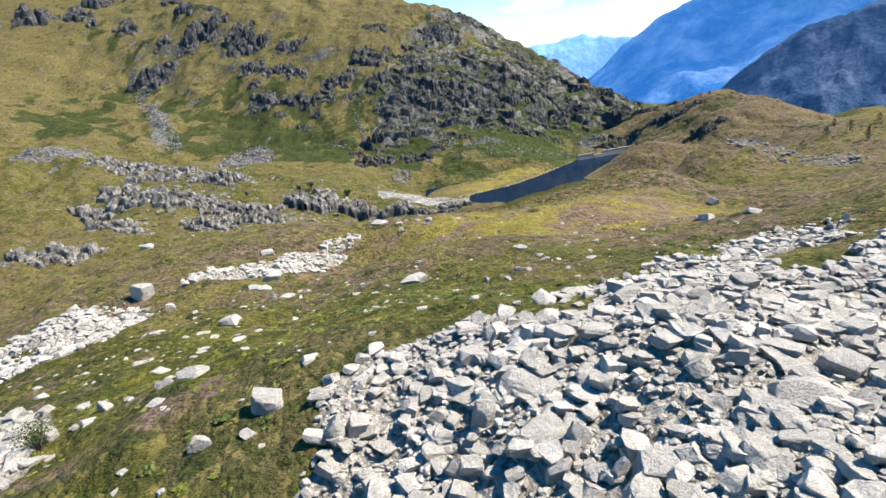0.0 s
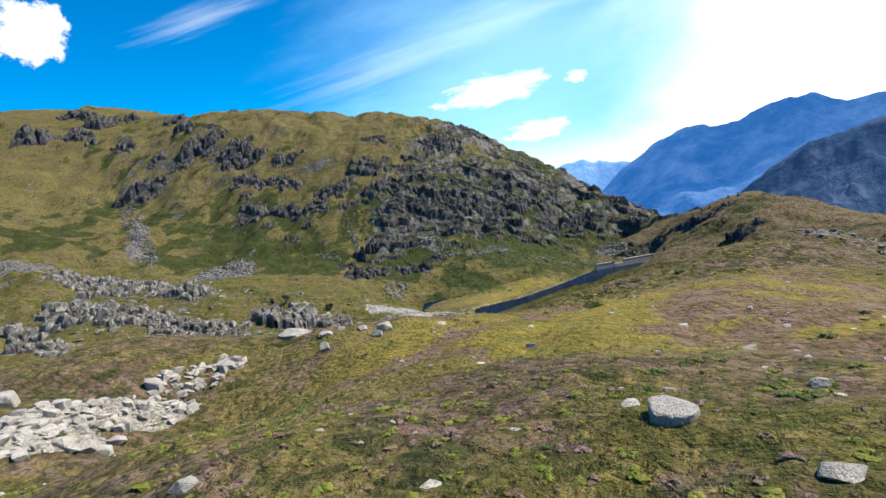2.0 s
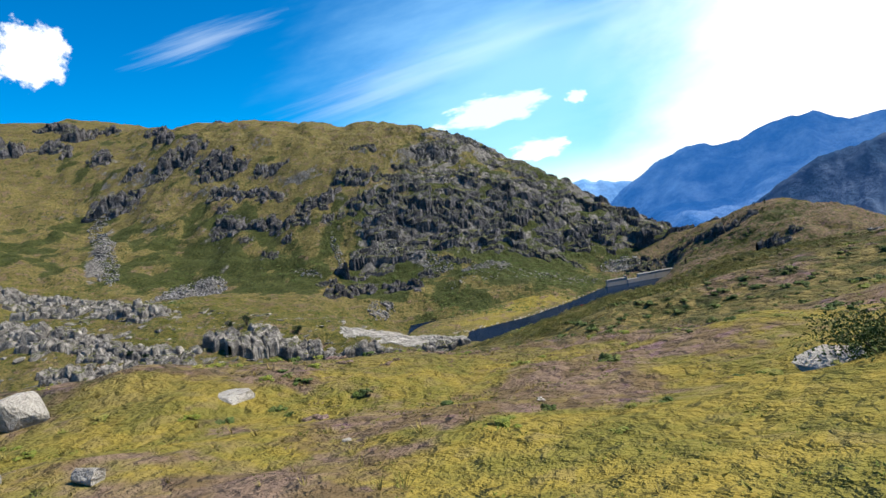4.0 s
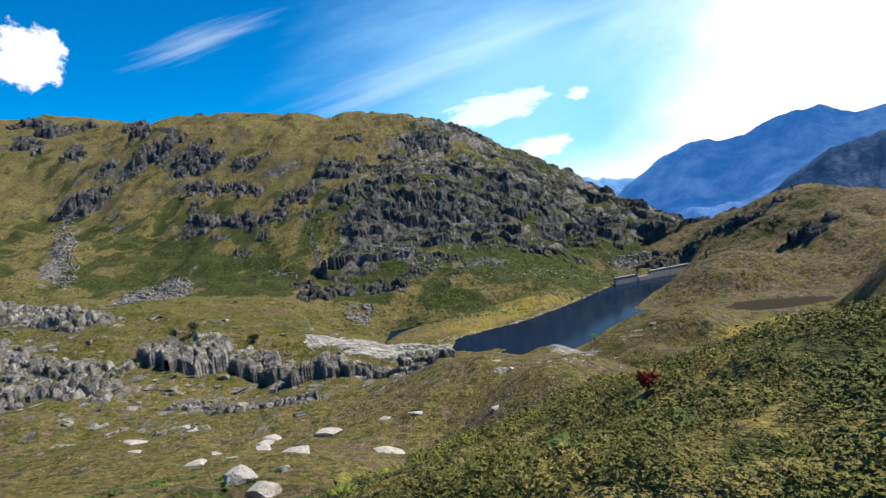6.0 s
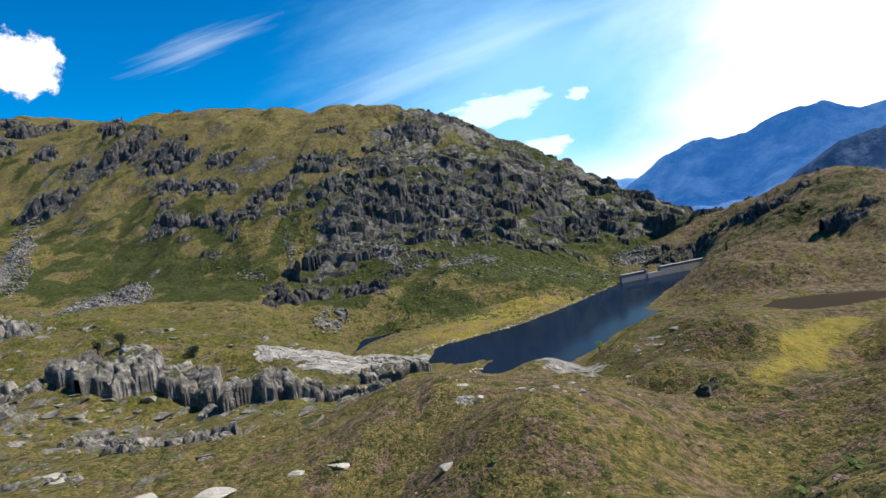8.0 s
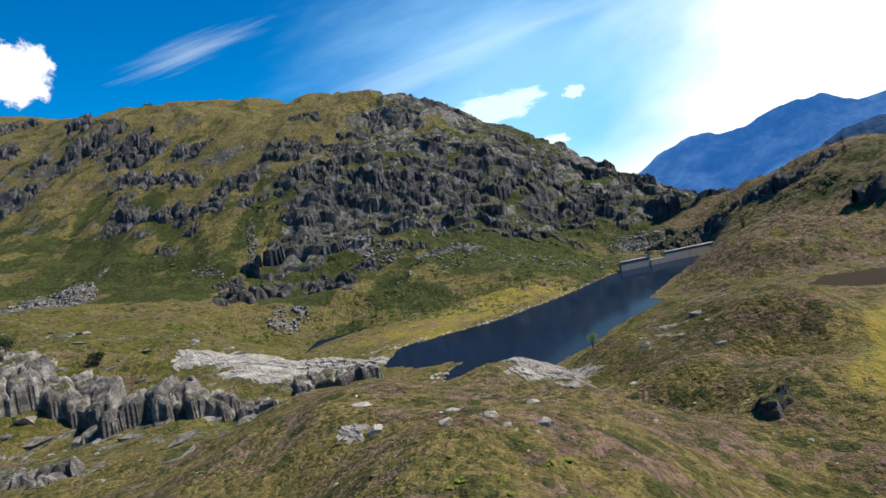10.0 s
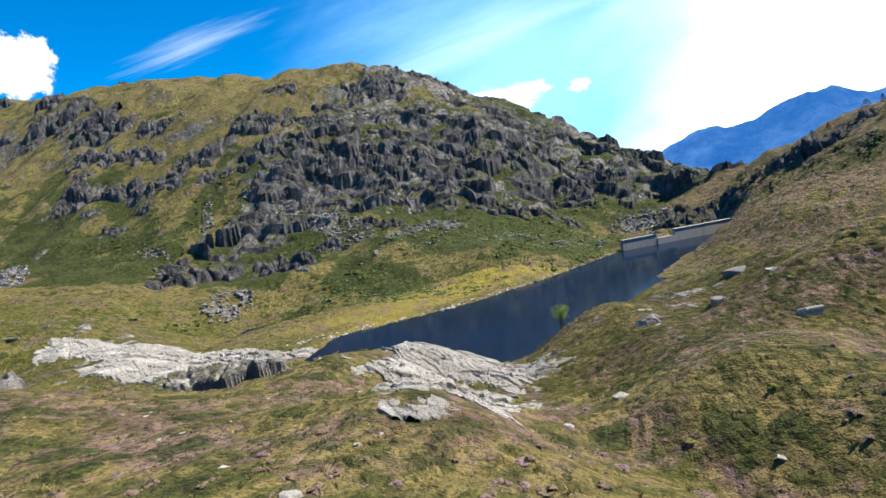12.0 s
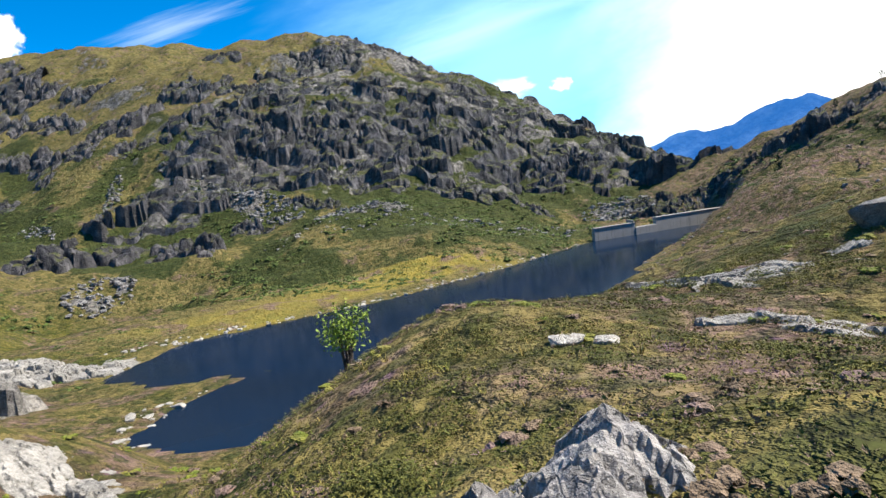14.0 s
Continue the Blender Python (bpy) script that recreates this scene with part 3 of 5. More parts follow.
def sheet(name, outline, grow, z, material, label):
    """A level water sheet that runs a little under its banks."""
    cx, cy = sum(p[0] for p in outline) / len(outline), sum(p[1] for p in outline) / len(outline)
    pts = [(cx + (px - cx) * grow, cy + (py - cy) * grow, z) for px, py in outline]
    return tagged(new(name, mesh_from(name, pts, [tuple(range(len(pts)))], material)), label, "water", kind="structure")


# lake and pond
lake = tagged(new("lake_water", mesh_from("lake_water", [(-20, 315, 0), (70, 315, 0), (160, 430, 0), (170, 480, 0), (106, 466, 0), (-20, 400, 0)], [(0, 1, 2, 3, 4, 5)], WATER)), "dark blue lake water behind a dam", "lake", kind="structure")
pond = sheet("pond_water", POND, 1.12, POND_LEVEL, PEAT_WATER, "small dark pond on a grassy bench")


def block(bm, a, b, low, high, half):
    """An upright wall between two plan points."""
    a, b = Vector(a), Vector(b)
    n = Vector((-(b - a).y, (b - a).x)).normalized() * half
    v = [bm.verts.new((*(p + k * n), z)) for z in (low, high) for p, k in ((a, -1), (b, -1), (b, 1), (a, 1))]
    for q in ((0, 1, 2, 3), (7, 6, 5, 4), (0, 4, 5, 1), (1, 5, 6, 2), (2, 6, 7, 3), (3, 7, 4, 0)):
        bm.faces.new([v[i] for i in q])
    bmesh.ops.recalc_face_normals(bm, faces=bm.faces)


def dam():
    thing = tagged(new("dam"), "low grey concrete dam with a spillway notch, closing the lake", "dam")
    thing.location = (104, 464, 0)
    o = Vector((104, 464))

    def wall(name, a, b, low, high, half, label=""):
        bm = bmesh.new()
        block(bm, Vector(a) - o, Vector(b) - o, low, high, half)
        bmesh.ops.bevel(bm, geom=bm.edges[:], offset=0.08, segments=1, affect="EDGES")
        return part(name, bm, CONCRETE, thing, label)

    wall("abutment_wall", (103, 459.7), (118, 465.5), -4, 3.9, 0.7)
    wall("spillway_sill", (118.02, 465.51), (126, 468.8), -4, 2.5, 0.9, "low overflow sill of pale concrete")
    wall("main_wall", (126.02, 468.81), (160, 482.6), -4, 4.6, 0.7)
    wall("coping", (103, 459.7), (118, 465.5), 3.902, 4.15, 0.9)
    wall("coping", (126.02, 468.81), (160, 482.6), 4.602, 4.85, 0.9)
    wall("wing_wall", (117.4, 464.2), (116.6, 468.2), 4.16, 5.0, 0.25, "pale spillway side wall")
    return thing


dam()


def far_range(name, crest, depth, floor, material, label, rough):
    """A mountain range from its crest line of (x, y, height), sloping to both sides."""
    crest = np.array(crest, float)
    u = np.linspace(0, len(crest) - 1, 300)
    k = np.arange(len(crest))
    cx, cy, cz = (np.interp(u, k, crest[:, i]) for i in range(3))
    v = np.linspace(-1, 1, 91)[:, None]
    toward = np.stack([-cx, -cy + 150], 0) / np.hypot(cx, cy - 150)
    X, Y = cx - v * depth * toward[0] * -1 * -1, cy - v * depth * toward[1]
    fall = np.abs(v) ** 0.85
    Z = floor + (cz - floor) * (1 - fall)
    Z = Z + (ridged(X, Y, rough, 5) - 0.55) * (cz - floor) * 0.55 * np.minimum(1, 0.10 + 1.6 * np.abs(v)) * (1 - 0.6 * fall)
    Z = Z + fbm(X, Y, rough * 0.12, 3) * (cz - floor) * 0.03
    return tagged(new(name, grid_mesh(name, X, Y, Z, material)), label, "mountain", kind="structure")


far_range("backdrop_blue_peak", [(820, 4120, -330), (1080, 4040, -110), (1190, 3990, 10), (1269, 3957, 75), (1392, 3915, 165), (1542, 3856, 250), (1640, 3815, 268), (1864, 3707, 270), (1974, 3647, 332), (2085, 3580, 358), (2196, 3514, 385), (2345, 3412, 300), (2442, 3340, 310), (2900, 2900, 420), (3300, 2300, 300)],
          1500, -500, FAR_BLUE, "high mountain ridge far across the valley, blue haze painted into its colour", 900)
far_range("backdrop_pale_ridge", [(100, 4700, 20), (480, 4680, 50), (700, 4650, 60), (880, 4610, 70), (1000, 4590, 100), (1080, 4570, 112), (1180, 4550, 95), (1500, 4450, 60), (1900, 4300, 60)], 900, -500, FAR_PALE, "ridge at the end of the valley, pale blue haze painted into its colour", 600)
far_range("backdrop_wooded_range", [(560, 1440, -150), (705, 1378, 0), (751, 1351, 42), (801, 1319, 80), (866, 1273, 104), (930, 1230, 115), (1100, 1050, 170), (1300, 700, 220), (1350, 300, 200), (1350, -200, 180)], 480, -260, NEAR_BLUE, "dark wooded mountainside with blue haze painted into its colour", 260)

# ---- stones: angular blocks cut by random planes ----
def ico(level):
    bm = bmesh.new()
    bmesh.ops.create_icosphere(bm, subdivisions=level, radius=1.0)
    v = np.array([q.co[:] for q in bm.verts])
    fcs = [tuple(q.index for q in p.verts) for p in bm.faces]
    bm.free()
    return v, fcs


ICO = {k: ico(k) for k in (1, 2, 3)}


def stone(rng, level=2, cuts=5, jag=0.03, skew=0.22):
    """Vertices of a jointed block about one metre across, resting on z = 0, and its faces."""
    v, fcs = ICO[level]
    v = v.copy() * 1.3
    frame3, _ = np.linalg.qr(rng.normal(size=(3, 3)) * skew + np.eye(3))
    planes = [(frame3[:, i] * sgn + 0.14 * rng.normal(size=3), rng.uniform(0.5, 0.8)) for i in range(3) for sgn in (1, -1)]
    planes += [(rng.normal(size=3), rng.uniform(0.62, 0.95)) for _ in range(cuts)]
    for n, limit in planes:
        n = n / np.linalg.norm(n)
        v = v - np.maximum(v @ n - limit, 0)[:, None] * n
    v = v + rng.normal(size=v.shape) * jag * (1.0 if level < 3 else 0.7)
    v = v / (v.max(0) - v.min(0))
    v[:, 2] -= v[:, 2].min()
    return v, fcs


def turned(v, angle):
    c, s = math.cos(angle), math.sin(angle)
    return np.stack([v[:, 0] * c - v[:, 1] * s, v[:, 0] * s + v[:, 1] * c, v[:, 2]], 1)


def boulder(name, x, y, w, h, label, material, rng, group="", deep=None, level=3, round_off=0.12):
    """One block, sunk a little into the turf."""
    v, fcs = stone(rng, level, 9, 0.02, 0.30)
    ball = ICO[level][0] * 0.5 + np.array([0, 0, 0.5])
    v = v * (1 - round_off) + ball * round_off
    d = deep or w * rng.uniform(0.6, 0.95)
    v = turned(v * np.array([w * 1.05, d, h * 1.3]), rng.uniform(-0.5, 0.5))
    z = min(float(land(x + a * w, y + d * 0.35 + b * d)) for a in (-0.4, 0, 0.4) for b in (-0.4, 0, 0.4))
    ob = new(name, mesh_from(name, v.tolist(), fcs, material, False))
    ob.location = (x, y + d * 0.35, z - h * 0.36)
    return tagged(ob, label, "boulder", group)


def stone_field(name, count, area, size, label, material, seed, level=1, sink=0.3, flat=0.7, thin=0.0):
    """A field of many loose stones in one mesh; area is a list of (x, y, reach across, reach along, turn)."""
    rng = np.random.RandomState(seed)
    kinds = [stone(rng, level, 4) for _ in range(10)]
    weights = np.array([a[2] * a[3] for a in area], float)
    verts, faces, base = [], [], 0
    for k in range(count):
        ax, ay, rx, ry, turn = area[rng.choice(len(area), p=weights / weights.sum())]
        a, r = rng.uniform(0, 2 * math.pi), math.sqrt(rng.uniform(0, 1))
        u, w = rx * r * math.cos(a), ry * r * math.sin(a)
        c, s = math.cos(radians(turn)), math.sin(radians(turn))
        x, y = ax + u * c - w * s, ay + u * s + w * c
        if thin and float(soft_noise(np.array(x / thin), np.array(y / thin))) < 0.30:
            continue
        g = size[0] + (size[1] - size[0]) * rng.uniform() ** 2.4
        v, fcs = kinds[rng.randint(10)]
        v = v * np.array([g * rng.uniform(0.8, 1.5), g * rng.uniform(0.7, 1.1), g * flat * rng.uniform(0.6, 1.2)])
        tilt = rng.normal() * 0.2
        v = np.stack([v[:, 0] * math.cos(tilt) - v[:, 2] * math.sin(tilt), v[:, 1], v[:, 0] * math.sin(tilt) + v[:, 2] * math.cos(tilt)], 1)
        v = turned(v, rng.uniform(0, 6.3)) + np.array([x, y, 0])
        verts.append((v, g))
        faces.extend([tuple(i + base for i in q) for q in fcs])
        base += len(v)
    mid = np.array([v[:, :2].mean(0) for v, _ in verts])
    zs = land(mid[:, 0], mid[:, 1])
    allv = np.concatenate([v + np.array([0, 0, z - sink * g]) for (v, g), z in zip(verts, zs)])
    return tagged(new(name, mesh_from(name, allv.tolist(), faces, material, False)), label, "stones", kind="stuff")


def blocks(x, y, size, turn, seed):
    """Random values, constant over turned rectangular cells: jointed rock."""
    c, n = math.cos(turn), math.sin(turn)
    u, v = (x * c + y * n) / size + seed * 1.37, (y * c - x * n) / (size * 1.6) - seed * 0.71
    row = np.floor(v)
    u = u + 0.5 * (row % 2)
    return LATTICE[np.floor(u).astype(int) & 255, row.astype(int) & 255]


def outcrop(name, x, y, w, h, label, material, seed, face=0.55, steps=3, crack=0.5, deep=1.0, category="rock outcrop", lean=0.0, rough=0.5):
    """Bedrock that breaks out of the slope: a broken face towards the valley, a back that runs into the hill."""
    nu, nv = int(max(28, min(62, w / 0.4))), 44
    d = deep * max(w * 0.5, h * 1.1)
    u, v = np.meshgrid(np.linspace(-0.62, 0.62, nu), np.linspace(-0.3, 1.0, nv))
    o = seed * 37.7
    turn = 0.35 * math.sin(seed * 2.1)
    X, Y = x + u * w, y + v * d + lean * u * w
    X, Y = X + fbm(X + o, Y, w * 0.12, 2) * w * 0.05, Y + fbm(X, Y + o, w * 0.12, 2) * w * 0.05
    big, small = blocks(X, Y, max(0.7, w * 0.14), turn, seed), blocks(X, Y, max(0.4, w * 0.05), turn + 0.4, seed + 3)
    col = blocks(X, Y * 0.12, max(0.6, w * 0.10), 0.0, seed + 5)
    edge = 0.06 + 0.32 * fbm(X + o, Y * 0 + o, w * 0.4, 3) + 0.07 * crack * (col - 0.5) + 0.5 * (np.abs(u) * 1.7) ** 3
    top = 0.80 + rough * fbm(X + o, Y - o, w * 0.55, 2) + 0.45 * crack * (big - 0.5) + 0.14 * crack * (small - 0.5)
    rise = np.zeros_like(u)
    for k in range(steps):
        a = edge + k * (0.17 + 0.12 * fbm(X - o, Y * 0 + k * 9.0, w * 0.25, 2) + 0.05 * (big - 0.5))
        rise = rise + step(v, a, a + 0.03 + 0.05 * small) / steps
    side = 1 - step(np.abs(u) + 0.3 * fbm(X, Y + o, w * 0.3, 3) + 0.06 * (big - 0.5), 0.36, 0.55)
    back = 1 - step(v + 0.4 * fbm(X + o, Y, w * 0.3, 3), 0.4, 0.95)
    body = rise * side * back
    groove = step(ridged(X + o, Y * 0.25 + o, max(1.4, w * 0.11), 2), 0.84, 0.95)
    Z = land(X, Y) - 0.5 * (1 - np.minimum(1, body * 4)) * (0.3 + 0.06 * h) + h * body * (face * top - 0.16 * crack * groove)
    Z = Z + body * h * 0.05 * fbm(X, Y, max(0.5, w * 0.03), 2)
    ob = new(name, grid_mesh(name, X, Y, Z, material, False))
    return tagged(ob, label, category)


def ridge_rock(name, x, y, w, d, h, label, material, seed):
    """A split wedge of bedrock: a crest that falls to both sides, cut by upright joints."""
    u, v = np.meshgrid(np.linspace(-0.6, 0.6, 70), np.linspace(-0.6, 0.6, 90))
    o = seed * 11.3
    X, Y = x + u * w, y + v * d
    crest = 0.06 + 0.18 * v + 0.25 * fbm(X * 0 + o, Y, d * 0.4, 2)
    side = (u - crest)
    fall = np.where(side < 0, 1 + side * 1.55, 1 - side * 2.3)
    plate = blocks(X, Y, 0.30, 0.5, seed)
    body = np.clip(fall, 0, 1) * (1 - step(v, 0.15, 0.62)) * (0.55 + 0.45 * step(v, -0.75, 0.12))
    body = body * (1 - step(np.abs(u) + 0.25 * fbm(X, Y + o, 0.5, 3), 0.42, 0.58))
    crack = step(ridged(X + 0.35 * Y + o, Y * 0.22 + o, 0.32, 2), 0.80, 0.95) + 0.7 * step(ridged(X * 0.3 - o, Y + 0.5 * X, 0.45, 2), 0.86, 0.96)
    Z = land(X, Y) - 0.25 + (h + 0.25) * body + np.minimum(1, body * 3) * (0.17 * (plate - 0.5) - 0.16 * crack + 0.08 * fbm(X, Y, 0.16, 3))
    return tagged(new(name, grid_mesh(name, X, Y, Z, material, False)), label, "rock outcrop")


def jointed(x, y, size, turn, seed, long=1.0):
    """Blocks of jointed rock on the plan: centre x and y of each point's block, a random value for it, and the distance to its joint (0 to 1)."""
    c, n = math.cos(turn), math.sin(turn)
    u, v = (x * c + y * n) / (size * long), (y * c - x * n) / size
    iu, iv = np.floor(u).astype(int), np.floor(v).astype(int)
    best, second = np.full(x.shape, 9.0), np.full(x.shape, 9.0)
    bu, bv, br = np.zeros(x.shape), np.zeros(x.shape), np.zeros(x.shape)
    for du in (-1, 0, 1):
        for dv in (-1, 0, 1):
            a, b = iu + du + 37 * seed, iv + dv - 11 * seed
            r1, r2, r3 = LATTICE[a & 255, b & 255], LATTICE[(a + 91) & 255, (b + 53) & 255], LATTICE[(a + 17) & 255, (b + 149) & 255]
            pu, pv = iu + du + 0.14 + 0.72 * r1, iv + dv + 0.14 + 0.72 * r2
            d = np.maximum(abs(u - pu), abs(v - pv)) * 0.75 + 0.35 * np.hypot(u - pu, v - pv)
            near = d < best
            second = np.where(near, best, np.minimum(second, d))
            bu, bv, br, best = np.where(near, pu, bu), np.where(near, pv, bv), np.where(near, r3, br), np.minimum(best, d)
    bu, bv = bu * size * long, bv * size
    return bu * c - bv * n, bu * n + bv * c, br, np.clip((second - best) * 2.2, 0, 1)


def crag(name, x, y, w, h, label, material, seed, steps=3, face=0.36, block=0.34, lean=0.0, deep=1.0, fine=0.62, category="rock outcrop", turn=None, long=1.0, cut=0.42, uneven=1.0):
    """Bedrock that breaks out of the slope in steps of upright jointed blocks; its back runs into the hill."""
    d = deep * max(0.42 * w, 1.05 * h)
    most = 90 if long == 1.0 else 150
    nu, nv = int(np.clip(1.3 * w / fine, 26, most)), int(np.clip(1.4 * d / (0.8 * fine), 26, most))
    u, v = np.meshgrid(np.linspace(-0.65, 0.65, nu), np.linspace(-0.25, 1.15, nv))
    o = seed * 37.7
    spin = 0.3 * math.sin(seed * 2.1) if turn is None else turn
    X, Y = x + u * w, y + v * d + lean * u * w
    wx, wy = X + fbm(X + o, Y, 0.2 * h + 1, 2) * 0.10 * h, Y + fbm(X, Y + o, 0.2 * h + 1, 2) * 0.10 * h
    if long > 1.0:
        wx, wy = wx + fbm(X, Y - o, 2.2, 3) * 1.1, wy + fbm(X - o, Y, 2.2, 3) * 1.1
    g = block * h + (0.8 if long == 1.0 else 0.35)
    cx, cy, cr, joint = jointed(wx, wy, g, spin, seed, long)
    sx, sy, sr, split = jointed(wx, wy, g * 0.42, spin + 0.3, seed + 3, 0.8)
    cu = (cx - x) / w
    cv = (cy - y - lean * cu * w) / d
    rise = np.zeros_like(u)
    for k in range(steps):
        a = 0.02 + k * 0.66 / steps + (0.12 + 0.14 * uneven) * fbm(cx + o, cy * 0 + 19.0 * k + o, 0.3 * w, 3) + 0.45 * abs(cu) ** 2.2
        rise = rise + step(cv, a, a + 0.02) / steps
    side = 1 - step(abs(cu) + 0.35 * fbm(cx, cy + o, 0.3 * w, 3), 0.34, 0.54)
    back = 1 - step(cv + 0.35 * fbm(cx + o, cy, 0.3 * w, 2), 0.55, 1.0)
    body = rise * side * back
    tall = h * face * body * (0.98 + 0.40 * uneven * (cr - 0.5))
    tilt = ((wx - cx) * (sr * 0 + cr - 0.5) + (wy - cy) * (0.25 - 0.5 * LATTICE[(cr * 251).astype(int) & 255, 7])) * 0.5
    solid = np.minimum(1, body * 5)
    tall = tall + solid * (uneven * tilt - cut * g * (1 - step(joint, 0.0, 0.65 if long == 1.0 else 0.25)) + uneven * (0.24 * g * (sr - 0.5) - 0.10 * g * (1 - step(split, 0.0, 0.3))))
    Z = land(X, Y) + np.where(solid > 0.05, tall, -0.35 - 0.02 * h) + solid * fbm(X, Y, 2.4, 3) * 0.5 * (0.3 + 0.7 * uneven)
    return tagged(new(name, grid_mesh(name, X, Y, Z, material, False)), label, category)


def bare_dome(material):
    """The rounded granite of the dome: sloping backs and short walls between bands of grass."""
    X, Y = np.meshgrid(np.arange(-95, 225, 1.15), np.arange(484, 725, 1.05))
    wx, wy = X + 9 * fbm(X, Y, 24, 3), Y + 9 * fbm(X + 90, Y, 24, 3)
    cx, cy, cr, joint = jointed(wx, wy, 13.0, -0.42, 5, 1.8)
    mx, my, mr, gap = jointed(wx, wy, 5.5, -0.3, 7, 1.5)
    sx, sy, sr, split = jointed(wx, wy, 2.4, -0.2, 9, 1.4)
    bare = dome_mask(mx, my) + 1.1 * fbm(mx + 0.9 * my, 1.7 * my - 0.6 * mx, 40, 3) + 0.22 * (mr - 0.5) - 0.74
    solid = step(bare, 0.0, 0.16)
    down = (wx - cx) * 0.16 - (wy - cy) * 0.42
    tall = 0.3 + 2.6 * cr + down * (0.35 + 0.7 * cr) - 1.4 * (1 - step(joint, 0.0, 0.18))
    tall = tall + 1.0 * (mr - 0.5) - 0.20 * (wy - my) - 0.5 * (1 - step(gap, 0.0, 0.20)) + 0.25 * (sr - 0.5) - 0.15 * (1 - step(split, 0.0, 0.3))
    tall = tall * (1 - 0.8 * step(Y - 0.15 * X, 575, 615))
    Z = land(X, Y) + np.where(solid > 0.03, solid * tall, -0.8) + solid * fbm(X, Y, 3.0, 3) * 0.7
    return tagged(new("rocky_dome", grid_mesh("rocky_dome", X, Y, Z, material, False)), "dark rounded granite of the dome between bands of grass", "rock outcrop")


def in_field(x, y, areas):
    """Whether a plan point lies well inside one of the stone fields."""
    return any(((x - ax) / rx) ** 2 + ((y - ay) / ry) ** 2 < 0.8 for ax, ay, rx, ry, _ in areas)


ROCKY = np.random.RandomState(11)
MEADOW_BOULDERS = [
    (-50.3, 79.8, 3.3, 2.8), (-42.2, 72.8, 1.6, 1.2), (-37, 58.1, 2.9, 0.9), (-5.9, 61, 2.9, 1.2),
    (-163.4, 277.3, 6.7, 3.3), (-10.5, 23.7, 2.1, 1.2), (-13.4, 22.2, 1.2, 0.8), (-11, 22.2, 0.9, 0.3),
    (-19.3, 30.1, 1.2, 0.8), (-17.7, 30.3, 2.1, 0.9), (-26.1, 28.1, 1.4, 1.2), (-24.7, 28.8, 0.8, 0.4),
    (-23.6, 30.3, 1.1, 0.8), (-18.5, 27.5, 1.2, 0.4), (-26.4, 56.2, 2.3, 1), (-22.2, 73.6, 1.2, 0.7),
    (-31.5, 81.9, 1.9, 1), (-25.7, 74.3, 2.4, 0.7), (-45.1, 84.1, 1.4, 0.8), (37.9, 81.2, 2.6, 1.3),
    (41, 74.7, 2.1, 1), (-17.2, 21.7, 0.6, 0.2), (-6.4, 20.9, 0.9, 1.4), (-5.5, 21.2, 1.3, 1),
    (-6.7, 19.6, 1.3, 0.8),
]
TALUS_BLOCKS = [
    (0.3, 19.7, 1.1, 1.6), (2.7, 20.6, 3.1, 1), (2.5, 17.8, 2.3, 0.8), (3.9, 17.6, 1.1, 1.1),
    (6.4, 14.7, 2.5, 1), (11.9, 16.2, 2.5, 0.9), (14.1, 18.1, 1.9, 1), (12.3, 19.5, 1.2, 0.6),
    (9.6, 16, 1, 0.7), (10.4, 14.1, 1.6, 0.7), (8.1, 13.1, 0.9, 0.7), (4.9, 15.5, 0.7, 1),
    (6.4, 13.5, 1.1, 0.7), (2.8, 16.4, 0.9, 0.9), (-1, 18, 1, 1),
]
HEATH_BOULDERS = [
    (-5.4, 61.5, 2.5, 1.3), (-12.7, 65.6, 0.8, 0.7), (-8.9, 61.6, 0.6, 0.4), (6.3, 58.1, 0.7, 0.5),
    (7.5, 58.7, 0.9, 0.5), (8.3, 70.5, 1.4, 0.7), (2.6, 56.6, 0.6, 0.6), (4.9, 55.3, 0.8, 0.5),
    (11.8, 57.5, 0.6, 0.5), (10, 66.3, 0.9, 0.3), (18.7, 72.5, 1.1, 0.5), (15.9, 64.4, 0.6, 0.4),
    (52.5, 110.2, 2.2, 1.6), (23.3, 71.8, 0.9, 0.4), (15.8, 62.3, 1.4, 0.3), (15.5, 75.3, 0.8, 0.4),
    (8.9, 62, 0.4, 0.2), (-36.2, 98.9, 2.7, 1.4), (-32.9, 81.8, 2.3, 1.2), (-27.6, 74.7, 0.9, 1.2),
    (-32.2, 87.7, 3.3, 1.5), (-27.2, 106.4, 1.8, 1.5), (7.3, 93.7, 0.7, 0.4), (3.1, 90.8, 0.3, 0.2),
]
BROW_BOULDERS = [
    (-17.3, 119, 3.5, 1.1), (-12.2, 114.7, 1.4, 0.6), (-10.9, 116.5, 1, 0.6), (-8.5, 115.9, 1.2, 0.7),
    (-5.9, 115.6, 1.7, 1.1), (-6.6, 114.1, 1.3, 0.8), (-11.6, 111.1, 1.3, 1), (0.2, 116.4, 1.2, 0.3),
    (-0.3, 108.4, 0.4, 0.2), (-0.2, 107.3, 0.4, 0.2), (1.4, 108.3, 0.5, 0.3),
]
